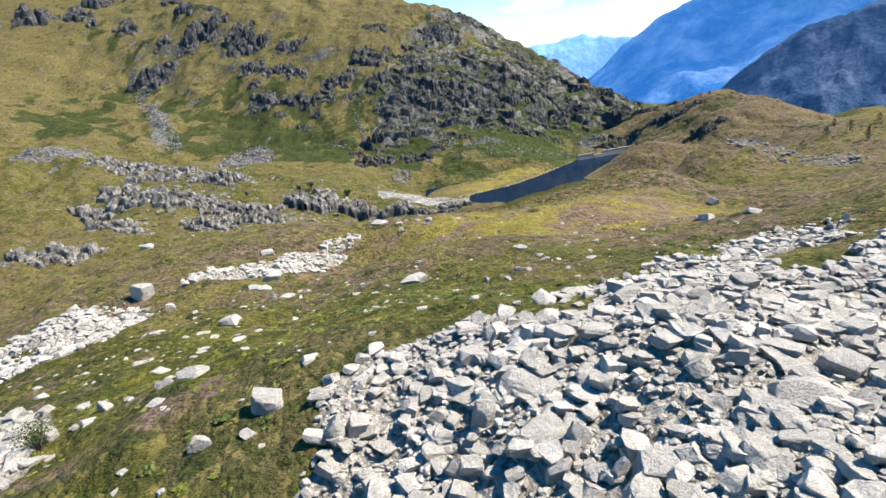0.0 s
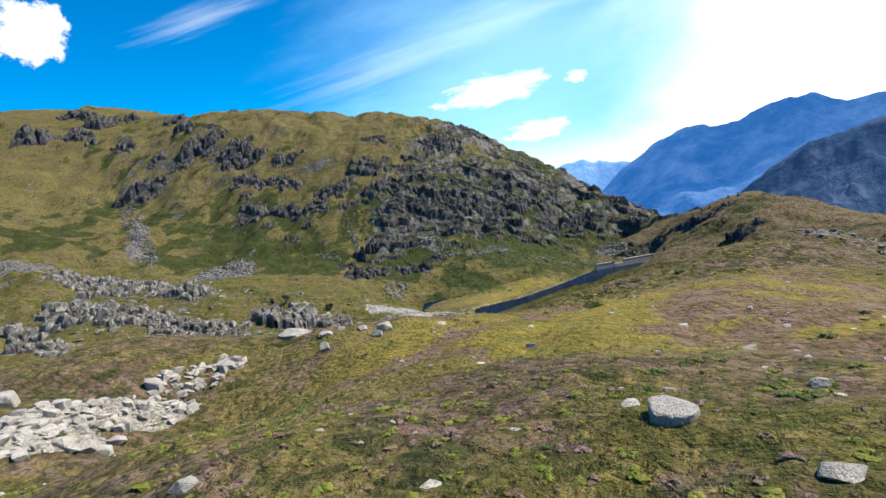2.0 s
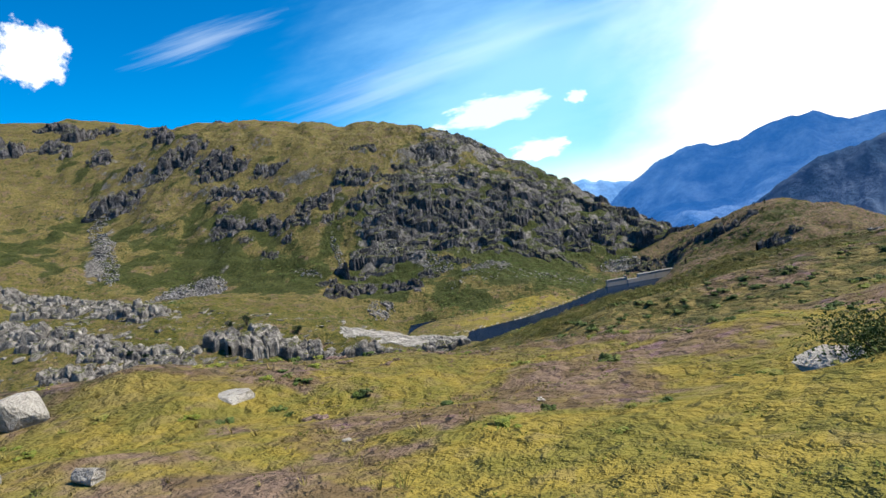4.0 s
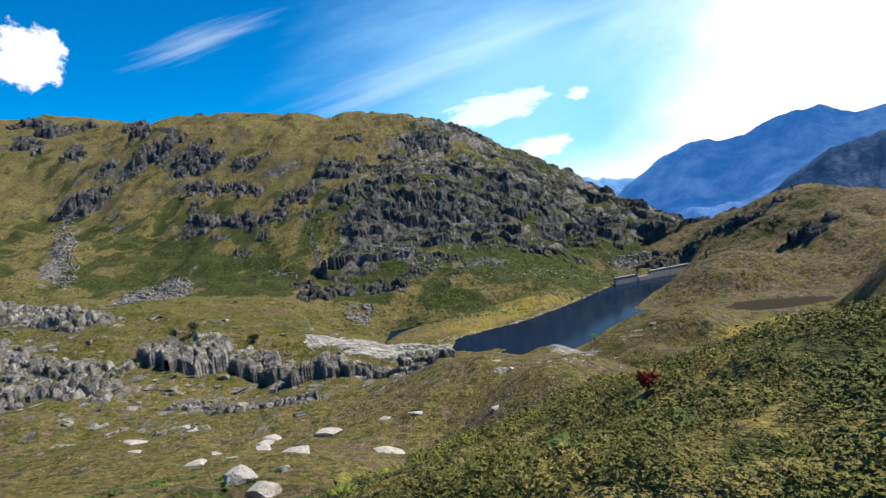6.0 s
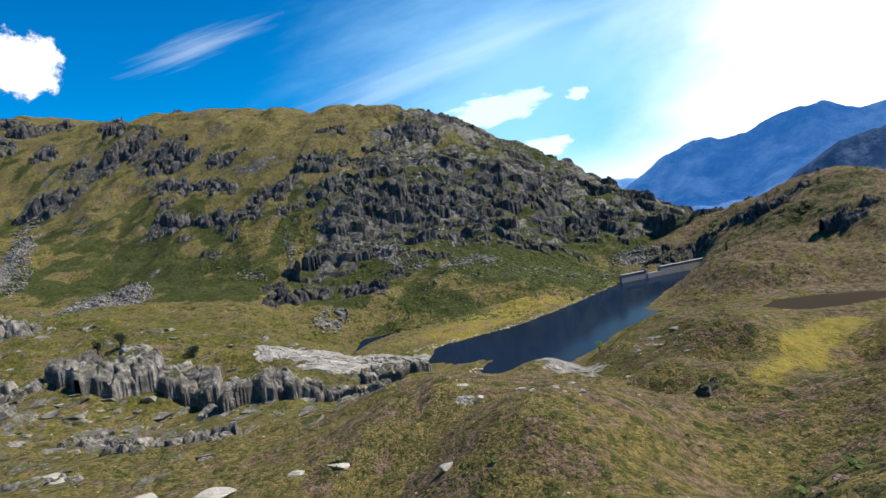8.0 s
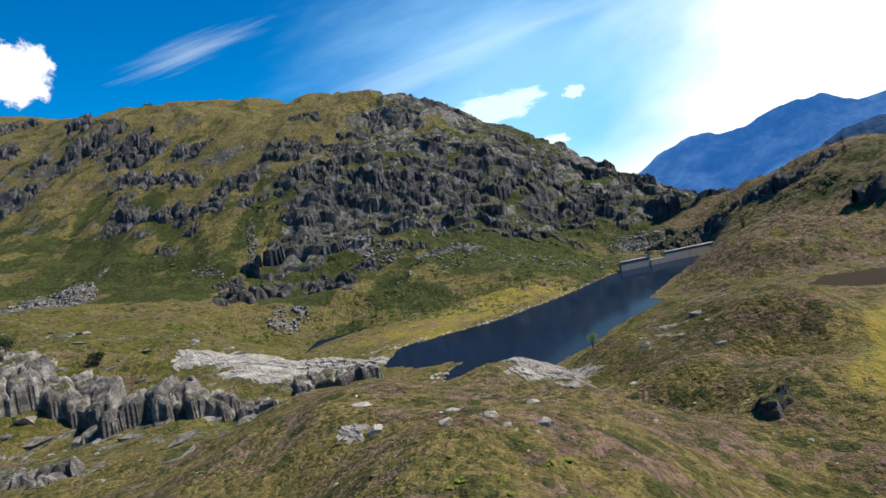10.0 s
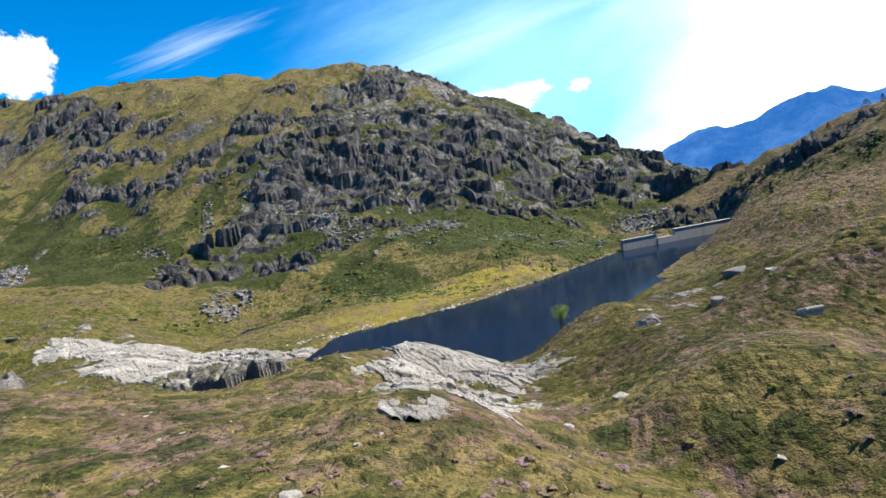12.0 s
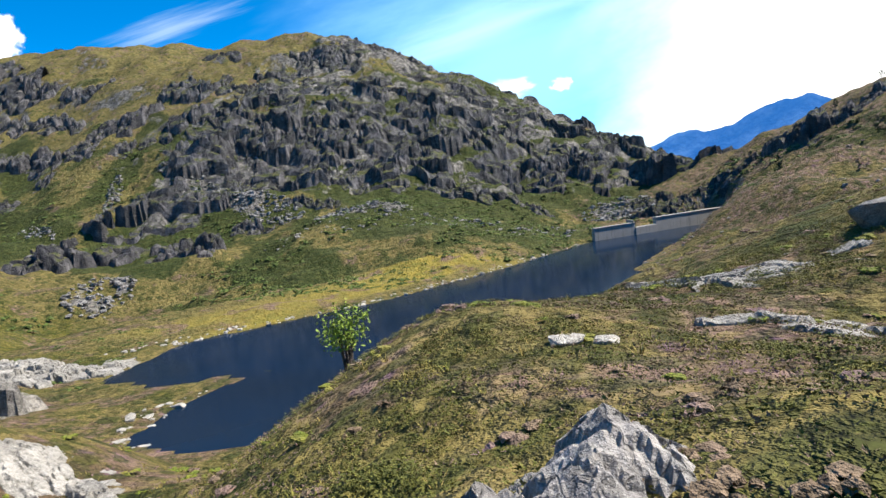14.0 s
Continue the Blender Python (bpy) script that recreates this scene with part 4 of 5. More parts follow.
HOLLOW_BOULDERS = [
    (-34.7, 233.3, 4.7, 2.1), (-9.2, 206.5, 2.1, 1.5), (-29.6, 251.1, 4.4, 1.8), (-28.7, 255.8, 5, 1.9),
    (-15.2, 249.3, 5.7, 2.5), (-1.2, 231.9, 6.9, 2.6), (-11.1, 217.6, 4.6, 2.5), (3.5, 250.2, 4.7, 0.9),
    (-2.8, 250.9, 3, 1), (9.7, 212, 3.6, 1.5), (-58.6, 252.8, 4.1, 0.7), (-28.7, 233.6, 4, 1),
    (-58.5, 275.1, 4, 1.2), (19.8, 236.9, 2.6, 1.5), (-64.3, 262.5, 6.2, 1.6), (-38.3, 247.9, 3.2, 0.9),
    (-27.4, 246.9, 4.2, 1.3), (-54.7, 270.2, 5.3, 1.5),
]
SHORE_BOULDERS = [
    (23.8, 254.8, 1.3, 1.1), (30.5, 243.9, 0.9, 0.6), (33.3, 243.4, 1, 0.6), (36.6, 242.8, 1, 0.9),
    (36.8, 251.3, 1.1, 0.7), (30.2, 256.7, 1.6, 0.5), (21.4, 261.7, 2.2, 0.6), (39.3, 257.2, 0.5, 0.3),
    (46, 252.3, 0.5, 0.2), (34.2, 242.1, 0.5, 0.4), (51, 274.3, 0.9, 0.5),
    (64.6, 283.9, 1.2, 0.5), (62.9, 277.6, 1.3, 0.9), (47.5, 271.2, 0.6, 0.4),
    (57.6, 291.7, 0.6, 0.2), (58.2, 291.6, 0.4, 0.2),
]
HIGH_CRAGS = [
    (-282.1, 699.5, 42.3, 37.0), (-242.0, 670.7, 39.0, 33.5), (-211.0, 665.0, 31.1, 23.2), (-166.9, 652.9, 28.8, 12.5),
    (-208.9, 626.6, 22.8, 16.0), (-178.4, 618.2, 31.3, 12.5), (-154.3, 607.1, 25.3, 13.9), (-104.8, 572.6, 34.8, 17.6),
    (-179.4, 569.0, 29.2, 23.2), (-154.2, 564.6, 23.7, 18.2), (-132.6, 558.6, 21.4, 15.5), (-113.8, 555.1, 10.8, 11.5),
    (-92.9, 553.7, 10.3, 8.4), (-334.4, 654.5, 43.9, 34.2), (-391.8, 749.6, 16.2, 17.4), (-336.9, 711.7, 19.0, 15.2),
    (-161.0, 552.5, 12.3, 6.1), (-134.2, 527.1, 11.8, 7.9), (-124.9, 542.3, 7.5, 6.3), (-197.8, 601.7, 10.8, 11.7),
]
SKYLINE_CRAGS = [
    (-469.9, 815.2, 23.2, 29.0), (-462.6, 842.7, 24.2, 17.5), (-447.5, 848.4, 8.1, 14.9), (-433.4, 850.5, 17.6, 16.3),
    (-319.6, 755.5, 19.8, 22.1), (-449.8, 776.8, 9.7, 15.2), (-285.0, 753.4, 13.9, 5.8), (-533.6, 771.6, 50.0, 40.7),
    (-514.6, 850.5, 39.4, 23.6), (-473.4, 788.6, 25.5, 25.5), (-490.0, 850.5, 30, 19.7), (-403.8, 763.6, 21.2, 21.2),
    (-357.4, 816.2, 30.0, 20.0), (-269.0, 802.0, 14.0, 6.0),
]
DOME_CRAGS = [
    (-72.2, 591.1, 33.3, 24.2), (-69.6, 645.1, 25.3, 15.4), (-26.2, 604.2, 21.4, 15.0), (0.5, 622.8, 42.3, 13.4),
    (-67.7, 556.3, 21.9, 24.9), (-44.6, 562.0, 20.2, 17.5), (-34.7, 585.9, 30.8, 7.0), (-24.1, 556.2, 27.5, 15.3),
    (-48.9, 532.9, 32.5, 17.3), (-43.1, 534.0, 16.3, 17.7), (-35.4, 546.6, 11.2, 14.2), (-23.4, 545.2, 15.6, 16.0),
    (0.7, 554.5, 22.8, 17.1), (-6.3, 540.9, 25.8, 16.6),
]
DOME_WALLS = [
    (5.0, 688.0, 36.0, 9.0), (24.0, 676.0, 34.0, 9.0), (42.0, 662.0, 30.0, 9.0), (18.1, 545.2, 37.1, 16.0), (49.6, 534.9, 21.7, 15.5),
    (81.6, 551.6, 30.1, 17.3), (-6.0, 517.3, 24.2, 11.0), (19.7, 514.4, 27.3, 10.3), (7.6, 495.4, 16.2, 8.1), (95.7, 571.9, 24.3, 10.0),
]
SHOULDER_WALLS = [
    (123.6, 558.6, 23.0, 13.0), (149.5, 590.0, 27.0, 8.0), (64.4, 504.0, 21.5, 9.3), (84.8, 504.5, 26.5, 9.9),
    (140.3, 500.1, 16.3, 8.1), (138.4, 481.8, 23.1, 8.3), (152.4, 490.2, 15.8, 7.9), (162.5, 483.5, 15.4, 9.0),
]
FOOT_CRAGS = [
    (-57.0, 467.0, 17.2, 14.8), (-68.5, 452.0, 17.0, 17.0), (-36.2, 469.5, 11.9, 9.5), (-31.8, 460.2, 12.8, 11.5),
    (-19.2, 459.0, 12.8, 12.3), (-12.1, 480.9, 13.9, 6.2), (-77.5, 477.6, 6.1, 7.7), (-84.0, 480.0, 9.0, 6.0),
]
KNOLL_CRAGS = [
    (172.8, 461.4, 9.7, 17.1), (182.9, 459.9, 15.5, 11.9), (185.2, 408.1, 12.7, 11.6), (197.0, 461.4, 12.7, 4.2),
    (199.2, 413.7, 6.6, 4.7),
]
BLUFF_WALLS = [
    (-91.7, 336.0, 21.8, 10.9), (-76.3, 339.3, 18.8, 13.0), (-61.5, 336.0, 15.4, 11.3), (-38.4, 319.6, 19.0, 10.4),
    (-21.5, 318.2, 18.1, 8.3), (-6.5, 315.8, 13.0, 6.2), (-0.7, 334.9, 15.6, 5.8),
]
VALLEY_LEDGES = [
    (-68.8, 300.0, 13.8, 8.5), (-49.4, 287.9, 15.4, 6.5), (-34.0, 285.2, 13.8, 5.2), (-59.3, 268.3, 6.0, 5.9),
    (-53.9, 270.2, 9.6, 4.5), (-220.4, 262.6, 22.9, 14.0), (-206.8, 271.7, 25.3, 14.2), (-229.6, 332.9, 35.0, 18.0),
    (-198.6, 338.5, 42.3, 18.7), (-167.3, 332.1, 20.7, 12.8), (-145.1, 304.8, 31.7, 13.4), (-119.9, 306.5, 35.5, 11.5),
    (-195.7, 302.2, 31.7, 10.7), (-227.3, 363.8, 24.7, 18.0), (-187.9, 345.6, 27.3, 16.5), (-160.8, 337.8, 22.5, 15.2),
    (-139.4, 326.4, 35.4, 10.4), (-213.9, 394.6, 39.1, 14.3), (-160.1, 376.8, 33.7, 13.3), (-120.3, 329.2, 22.7, 10.2),
    (-257.1, 432.9, 45.9, 13.0), (-222.9, 440.0, 30.6, 11.0), (-4.2, 301.0, 13.2, 4.3),
]
BEDROCK_SLABS = [
    (42.8, 264.9, 4.1, 1.9), (41.4, 275.9, 8, 3), (40.5, 281.1, 5.7, 2.8), (43, 282.3, 6.1, 2.8),
    (-29.7, 352, 27.7, 7.9), (-16.2, 340.1, 23.2, 5.8), (41.5, 262.3, 2.2, 0.9), (42.6, 262.5, 1.7, 0.7),
    (61.9, 291.8, 3, 1.2), (62.4, 296.8, 1.4, 0.8), (63.3, 296.3, 1.9, 0.6), (64.7, 298.5, 1.5, 0.7),
    (65.8, 297.4, 1.4, 0.5), (21.6, 254.3, 2.4, 2), (63.7, 297.2, 3.7, 1.4), (43.2, 286, 6.1, 2),
    (43.5, 288.9, 8.5, 2.3), (44, 297.2, 5.1, 2.4), (-5.4, 353.9, 19.3, 9.6), (41.8, 284.3, 12.5, 2.7),
]

# crags and ledges
for k, (x, y, w, h) in enumerate(HIGH_CRAGS):
    crag("crag", x, y, w * 1.1, h, "dark jagged granite crag on the high grassy slope", DARK_STONE, 30 + k)
for k, (x, y, w, h) in enumerate(SKYLINE_CRAGS):
    crag("crag", x, y, w * 1.2, h, "dark jagged crag on the skyline of the ridge", DARK_STONE, 60 + k, 2, 0.40)
for k, (x, y, w, h) in enumerate(DOME_CRAGS + DOME_WALLS):
    crag("crag", x, y, w * 1.2, h, "broken dark granite wall of the rocky dome", DOME_STONE, 80 + k, 3, 0.24, 0.40, -0.25)
for k, (x, y, w, h) in enumerate(SHOULDER_WALLS):
    crag("crag", x, y, w * 1.2, h, "low broken wall on the shoulder above the dam", DOME_STONE, 120 + k, 2, 0.24, 0.45, -0.3)
for k, (x, y, w, h) in enumerate(FOOT_CRAGS):
    crag("crag", x, y, w * 1.1, h, "dark split crag at the foot of the mountain", DARK_STONE, 140 + k, 3, 0.40)
for k, (x, y, w, h) in enumerate(KNOLL_CRAGS):
    crag("crag", x, y, w * 1.1, h, "dark crag on the heathery knoll", DARK_STONE, 150 + k, 2, 0.45)
bare_dome(DOME_STONE)
for k, (x, y, w, h) in enumerate(BLUFF_WALLS):
    crag("rock_bluff", x, y, w * 1.25, h, "upright dark granite bluff with a pale flat top in the valley", VALLEY_PALE, 160 + k, 1, 0.50, 0.42, 0.0, 1.2, 0.40, turn=0.35, cut=0.25, uneven=0.6)
for k, (x, y, w, h) in enumerate(VALLEY_LEDGES):
    crag("rock_ledge", x, y, w * 1.15, h, "pale broken granite outcrop on the valley floor", VALLEY_PALE, 190 + k, 2, 0.30, 0.40, 0.2 * math.sin(k * 2.3), 1.2, 0.5)
for k, (x, y, w, h) in enumerate(BEDROCK_SLABS):
    crag("bedrock_slab", x, y, w * 1.2, h, "sunlit pale granite slab in the heather", SLAB_STONE, 170 + k, 3, 0.15, 0.06, -0.15, 1.3, max(0.08, w / 115), "bedrock", -0.9, 2.4, 0.28, 0.45)

# loose boulders
for x, y, w, h in MEADOW_BOULDERS:
    boulder("boulder", x, y, w, h, "pale angular granite boulder on green turf", PALE_STONE, ROCKY, "boulders on the meadow")
for x, y, w, h in TALUS_BLOCKS:
    boulder("talus_block", x, y, w, h, "large pale granite block in the talus", PALE_STONE, ROCKY, "large talus blocks")
for x, y, w, h in HEATH_BOULDERS:
    boulder("boulder", x, y, w, h, "pale granite boulder among heather and juniper", PALE_STONE, ROCKY, "boulders in the heath")
for x, y, w, h in BROW_BOULDERS:
    boulder("boulder", x, y, w, h, "weathered granite boulder in green shrub", PALE_STONE, ROCKY, "boulders on the brow")
for x, y, w, h in HOLLOW_BOULDERS:
    boulder("boulder", x, y, w, 0.6 * h, "low pale boulder in the grassy hollow", PALE_STONE, ROCKY, "boulders in the hollow")
for x, y, w, h in SHORE_BOULDERS:
    boulder("boulder", x, y, w, 0.7 * h, "grey granite boulder in brown heather above the lake", PALE_STONE, ROCKY, "boulders above the lake")

# talus and scree
talus_field = tagged(new("talus_field"), "pale angular granite blocks heaped below the turf edge", "talus")
talus_field.location = (20, 24, float(land(20, 24)))
PIECES = []
for k in range(12):
    v, fcs = stone(ROCKY, 2, 5, 0.02)
    PIECES.append(mesh_from("stone", (v - np.array([0, 0, 0.2])).tolist(), fcs, PALE_STONE, False))
for k in range(290):
    x, y = ROCKY.uniform(-6, 34), ROCKY.uniform(8, 44)
    g = 0.5 + 0.85 * ROCKY.uniform() ** 2
    turn = pose(x, y, float(land(x, y)) + 0.08, ROCKY.normal() * 9, ROCKY.normal() * 9, ROCKY.uniform(0, 360))
    wide, high = g * ROCKY.uniform(0.9, 1.5), g * ROCKY.uniform(0.35, 0.65)
    if in_field(x, y, TALUS):
        ob = new("stone", PIECES[k % 12])
        ob.parent = talus_field
        ob.matrix_world = Matrix.Translation(-talus_field.location) @ turn @ Matrix.Diagonal((wide, g, high, 1.0))
stone_field("talus", 4200, TALUS, (0.40, 1.25), "pale granite talus blocks lying over one another", PALE_STONE, 21, 2, 0.10, 0.62, 6.0)
stone_field("talus_small", 9500, TALUS, (0.22, 0.55), "small pale talus stones between larger blocks", PALE_STONE, 22, 1, 0.0, 0.5, 6.0)
stone_field("talus", 1100, SIDE_TALUS[:3], (0.4, 1.5), "pale granite talus blocks on the green slope", PALE_STONE, 23, 1, 0.2)
stone_field("talus", 480, [(-36, 92, 12, 3.2, 25), (-28, 101, 7, 3, 40), (-24, 110, 5, 2.2, 50)], (0.3, 1.5), "strip of pale granite blocks across the heath", PALE_STONE, 24, 1, 0.2)
stone_field("scattered_stones", 150, [(-14, 42, 18, 24, 0), (-30, 50, 22, 25, 0)], (0.35, 1.3), "white stones strewn over the green turf", PALE_STONE, 34, 2, 0.3, 0.5)
stone_field("scattered_stones", 260, [(-20, 45, 38, 40, 0), (10, 80, 40, 35, 0)], (0.2, 0.8), "scattered pale stones in the turf", PALE_STONE, 25, 1, 0.3, 0.6)
stone_field("scattered_stones", 240, [(-30, 255, 45, 28, 0), (30, 245, 30, 25, 0), (45, 275, 20, 25, 0)], (0.15, 0.5), "scattered pale stones in grass and heather", PALE_STONE, 26, 1, 0.35, 0.55)
stone_field("scree", 2000, [(-335, 645, 9, 24, 20), (-300, 590, 8, 45, 40), (-262, 530, 8, 45, 33), (-178, 480, 24, 34, 0)], (0.8, 2.6), "grey scree in a steep gully below a crag", SCREE_STONE, 27, 1, 0.2)
stone_field("scree", 1500, [(-52, 530, 5, 16, 60), (-30, 516, 6, 20, 55), (-8, 498, 9, 16, 52), (-80, 520, 3, 24, 20), (-100, 500, 3, 16, 55), (28, 484, 18, 7, 0), (127, 506, 16, 12, 20), (-40, 437, 8, 12, 0)], (0.6, 2.0), "grey scree fan under the rocky dome", SCREE_STONE, 28, 1, 0.2)
stone_field("scree", 700, [(-325, 460, 40, 16, 0), (150, 250, 32, 22, 0)], (0.6, 2.4), "grey scree lying on the slope", SCREE_STONE, 29, 1, 0.2)
stone_field("shore_stones", 420, [(20, 380, 22, 2.2, 30), (72, 424, 22, 2.0, 50), (50, 402, 20, 2.0, 43), (26, 338, 4, 8, 0), (97, 452, 10, 2, 45)], (0.25, 1.1), "pale stones along the lake shore", PALE_STONE, 30, 1, 0.3, 0.6)
stone_field("shore_stones", 260, [(40, 470, 45, 8, 12), (80, 470, 25, 10, 20)], (0.5, 2.0), "pale stones scattered above the lake shore", SCREE_STONE, 31, 1, 0.3, 0.6)

# single rocks that stand apart
ridge_rock("foreground_outcrop", 56.7, 286.5, 2.1, 2.6, 0.42, "grey lichen-stained split granite outcrop in juniper", LICHEN_STONE, 201)
ridge_rock("foreground_outcrop", 55.6, 285.4, 1.3, 2.2, 0.45, "low tilted granite rib beside the outcrop", LICHEN_STONE, 202)
outcrop("dark_outcrop", 57.5, 255.8, 3.4, 2.6, "dark rock bulging out of shrubs", DARK_STONE, 203, 0.55, 2, 0.5, 1.0)
outcrop("dark_outcrop", 33.6, 179.6, 2.6, 1.5, "grey rock on the hillside under shrubs", LEDGE_STONE, 204, 0.5, 2, 0.5, 1.0)
boulder("boulder", 15.7, 111.2, 1.9, 0.75, "flat grey boulder half buried in a dark shrub", PALE_STONE, ROCKY)
boulder("boulder", 3.6, 165.2, 1.7, 1.0, "tall pale boulder below the brow", PALE_STONE, ROCKY)
boulder("boulder", 5.4, 163.6, 1.5, 0.8, "broad pale boulder below the brow", PALE_STONE, ROCKY)
boulder("boulder", 60.9, 284.3, 1.3, 0.6, "rounded grey boulder on the heath above the lake", LICHEN_STONE, ROCKY, round_off=0.3)
boulder("boulder", 68.9, 297.9, 2.5, 1.1, "peaked brown-grey boulder on the heath", LICHEN_STONE, ROCKY, round_off=0.3)
boulder("boulder", 55.9, 278.6, 0.55, 0.3, "dark lichened stone between juniper shoots", LICHEN_STONE, ROCKY, round_off=0.3)
boulder("boulder", 56.2, 281.5, 0.45, 0.2, "small pale stone in the shrubs", LICHEN_STONE, ROCKY, round_off=0.3)
stone_field("valley_stones", 1500, [(-120, 345, 110, 50, 0), (-60, 300, 60, 35, 0), (-200, 400, 60, 50, 0), (-110, 300, 50, 40, 0)], (0.5, 5.5), "pale stones and slabs scattered over the valley floor", VALLEY_PALE, 32, 1, 0.3, 0.4)
stone_field("knoll_stones", 260, [(120, 380, 60, 60, 0), (88, 310, 12, 22, 0)], (0.3, 1.3), "grey stones in the heath of the knoll", SCREE_STONE, 33, 1, 0.35, 0.55)

# ---- plants ----
def spine(y):
    """A line on the plan along the middle of the slope, from the talus down to the lake."""
    return 0.10 * y + 28.0 * (y / 285.0) ** 3


def clump_shape(rng, leaves, flat, size, lumps=6):
    """One cushion about a metre across, base at z = 0: small leafy lumps and loose leaves over them, as triangles."""
    out = []
    v0, fcs = ICO[1]
    for k in range(lumps):
        a, r = rng.uniform(0, 2 * math.pi), 0.36 * math.sqrt(rng.uniform(0, 1))
        g = rng.uniform(0.12, 0.22)
        v = turned(v0 * g * (1 + 0.25 * rng.normal(size=len(v0)))[:, None], rng.uniform(0, 6)) * np.array([1, 1, 0.55 + flat])
        v = v + np.array([r * math.cos(a), r * math.sin(a), flat * (1 - (r / 0.5) ** 2) * rng.uniform(0.5, 1.0)])
        out.append(np.array([[v[i] for i in q] for q in fcs if np.cross(v[q[1]] - v[q[0]], v[q[2]] - v[q[0]])[2] > 0.05 * g * g]))
    a, e = rng.uniform(0, 2 * math.pi, leaves), np.arcsin(rng.uniform(0.0, 1.0, leaves))
    r = 0.52 * rng.uniform(0.75, 1.1, leaves)
    c = np.stack([r * np.cos(a) * np.cos(e), r * np.sin(a) * np.cos(e), r * np.sin(e) * flat * 2], 1)
    n = c / np.linalg.norm(c, axis=1)[:, None] + rng.normal(size=c.shape) * 0.6 + np.array([0, 0, 0.25])
    n /= np.linalg.norm(n, axis=1)[:, None]
    t = np.cross(n, rng.normal(size=c.shape))
    t /= np.linalg.norm(t, axis=1)[:, None]
    b = np.cross(n, t)
    s = size * rng.uniform(0.6, 1.3, leaves)[:, None]
    out.append(np.stack([c - t * s * 0.6, c + t * s * 0.6, c + b * s * 1.5], 1))
    return np.concatenate(out)


def canopy_shape(rng, leaves, flat, size):
    """A dense leafy cushion about a metre across, base at z = 0: small leaves turned to the light, as triangles."""
    a, r = rng.uniform(0, 2 * math.pi, leaves), 0.52 * np.sqrt(rng.uniform(0, 1, leaves))
    lobes = sum(0.16 * np.sin(k * a + rng.uniform(0, 6)) for k in (2, 3, 5))
    z = flat * np.maximum(0.06, 1 - (r / 0.55) ** 2 + lobes * r * 2) * rng.uniform(0.55, 1.05, leaves)
    c = np.stack([r * np.cos(a), r * np.sin(a), z], 1)
    n = np.stack([1.2 * r * np.cos(a), 1.2 * r * np.sin(a), a * 0 + 0.7], 1) + rng.normal(size=c.shape) * 0.45
    n /= np.linalg.norm(n, axis=1)[:, None]
    t = np.cross(n, rng.normal(size=c.shape))
    t /= np.linalg.norm(t, axis=1)[:, None]
    b = np.cross(n, t)
    s = size * rng.uniform(0.6, 1.3, leaves)[:, None]
    return np.stack([c - t * s * 0.55 - b * s * 0.5, c + t * s * 0.55 - b * s * 0.5, c + b * s], 1)


def blade_shape(rng, blades, spread):
    """Grass blades of one tuft about a metre high."""
    a = rng.uniform(0, 2 * math.pi, blades)
    root = np.stack([np.cos(a), np.sin(a), a * 0], 1) * rng.uniform(0, 0.35, blades)[:, None]
    tip = root * 1.6 + np.stack([np.cos(a), np.sin(a), a * 0], 1) * rng.uniform(0.1, spread, blades)[:, None] + np.array([0, 0, 1.0]) * rng.uniform(0.55, 1.0, blades)[:, None]
    side = np.stack([-np.sin(a), np.cos(a), a * 0], 1) * 0.05
    return np.stack([root - side, root + side, tip], 1)


def spray_shape(rng, leaves):
    """A sprig of upturned leaves about half a metre across."""
    a, r = rng.uniform(0, 2 * math.pi, leaves), 0.5 * np.sqrt(rng.uniform(0, 1, leaves))
    c = np.stack([r * np.cos(a), r * np.sin(a), 0.5 * (0.35 - r * r) * rng.uniform(0.4, 1.2, leaves) + 0.02], 1)
    up = np.stack([0.9 * np.cos(a), 0.9 * np.sin(a), a * 0 + 0.4], 1) + rng.normal(size=c.shape) * 0.35
    t = np.cross(up, rng.normal(size=c.shape))
    t /= np.linalg.norm(t, axis=1)[:, None]
    s = rng.uniform(0.06, 0.13, leaves)[:, None]
    return np.stack([c - t * s * 0.45, c + t * s * 0.45, c + up * s * 1.5], 1)


def tri_mesh(name, tris, material):
    """A mesh of loose triangles, from an array of n x 3 corners."""
    n = len(tris)
    me = bpy.data.meshes.new(name)
    me.vertices.add(n * 3)
    me.vertices.foreach_set("co", tris.reshape(-1).astype(np.float32))
    me.loops.add(n * 3)
    me.loops.foreach_set("vertex_index", np.arange(n * 3, dtype=np.int32))
    me.polygons.add(n)
    me.polygons.foreach_set("loop_start", np.arange(0, n * 3, 3, dtype=np.int32))
    me.materials.append(material)
    me.update(calc_edges=True)
    return me


def in_talus(x, y):
    hit = np.zeros(x.shape, bool)
    for ax, ay, rx, ry, turn in TALUS:
        hit |= ((x - ax) / rx) ** 2 + ((y - ay) / ry) ** 2 < 0.85
    return hit & (soft_noise(x / 6.0, y / 6.0) > 0.27)


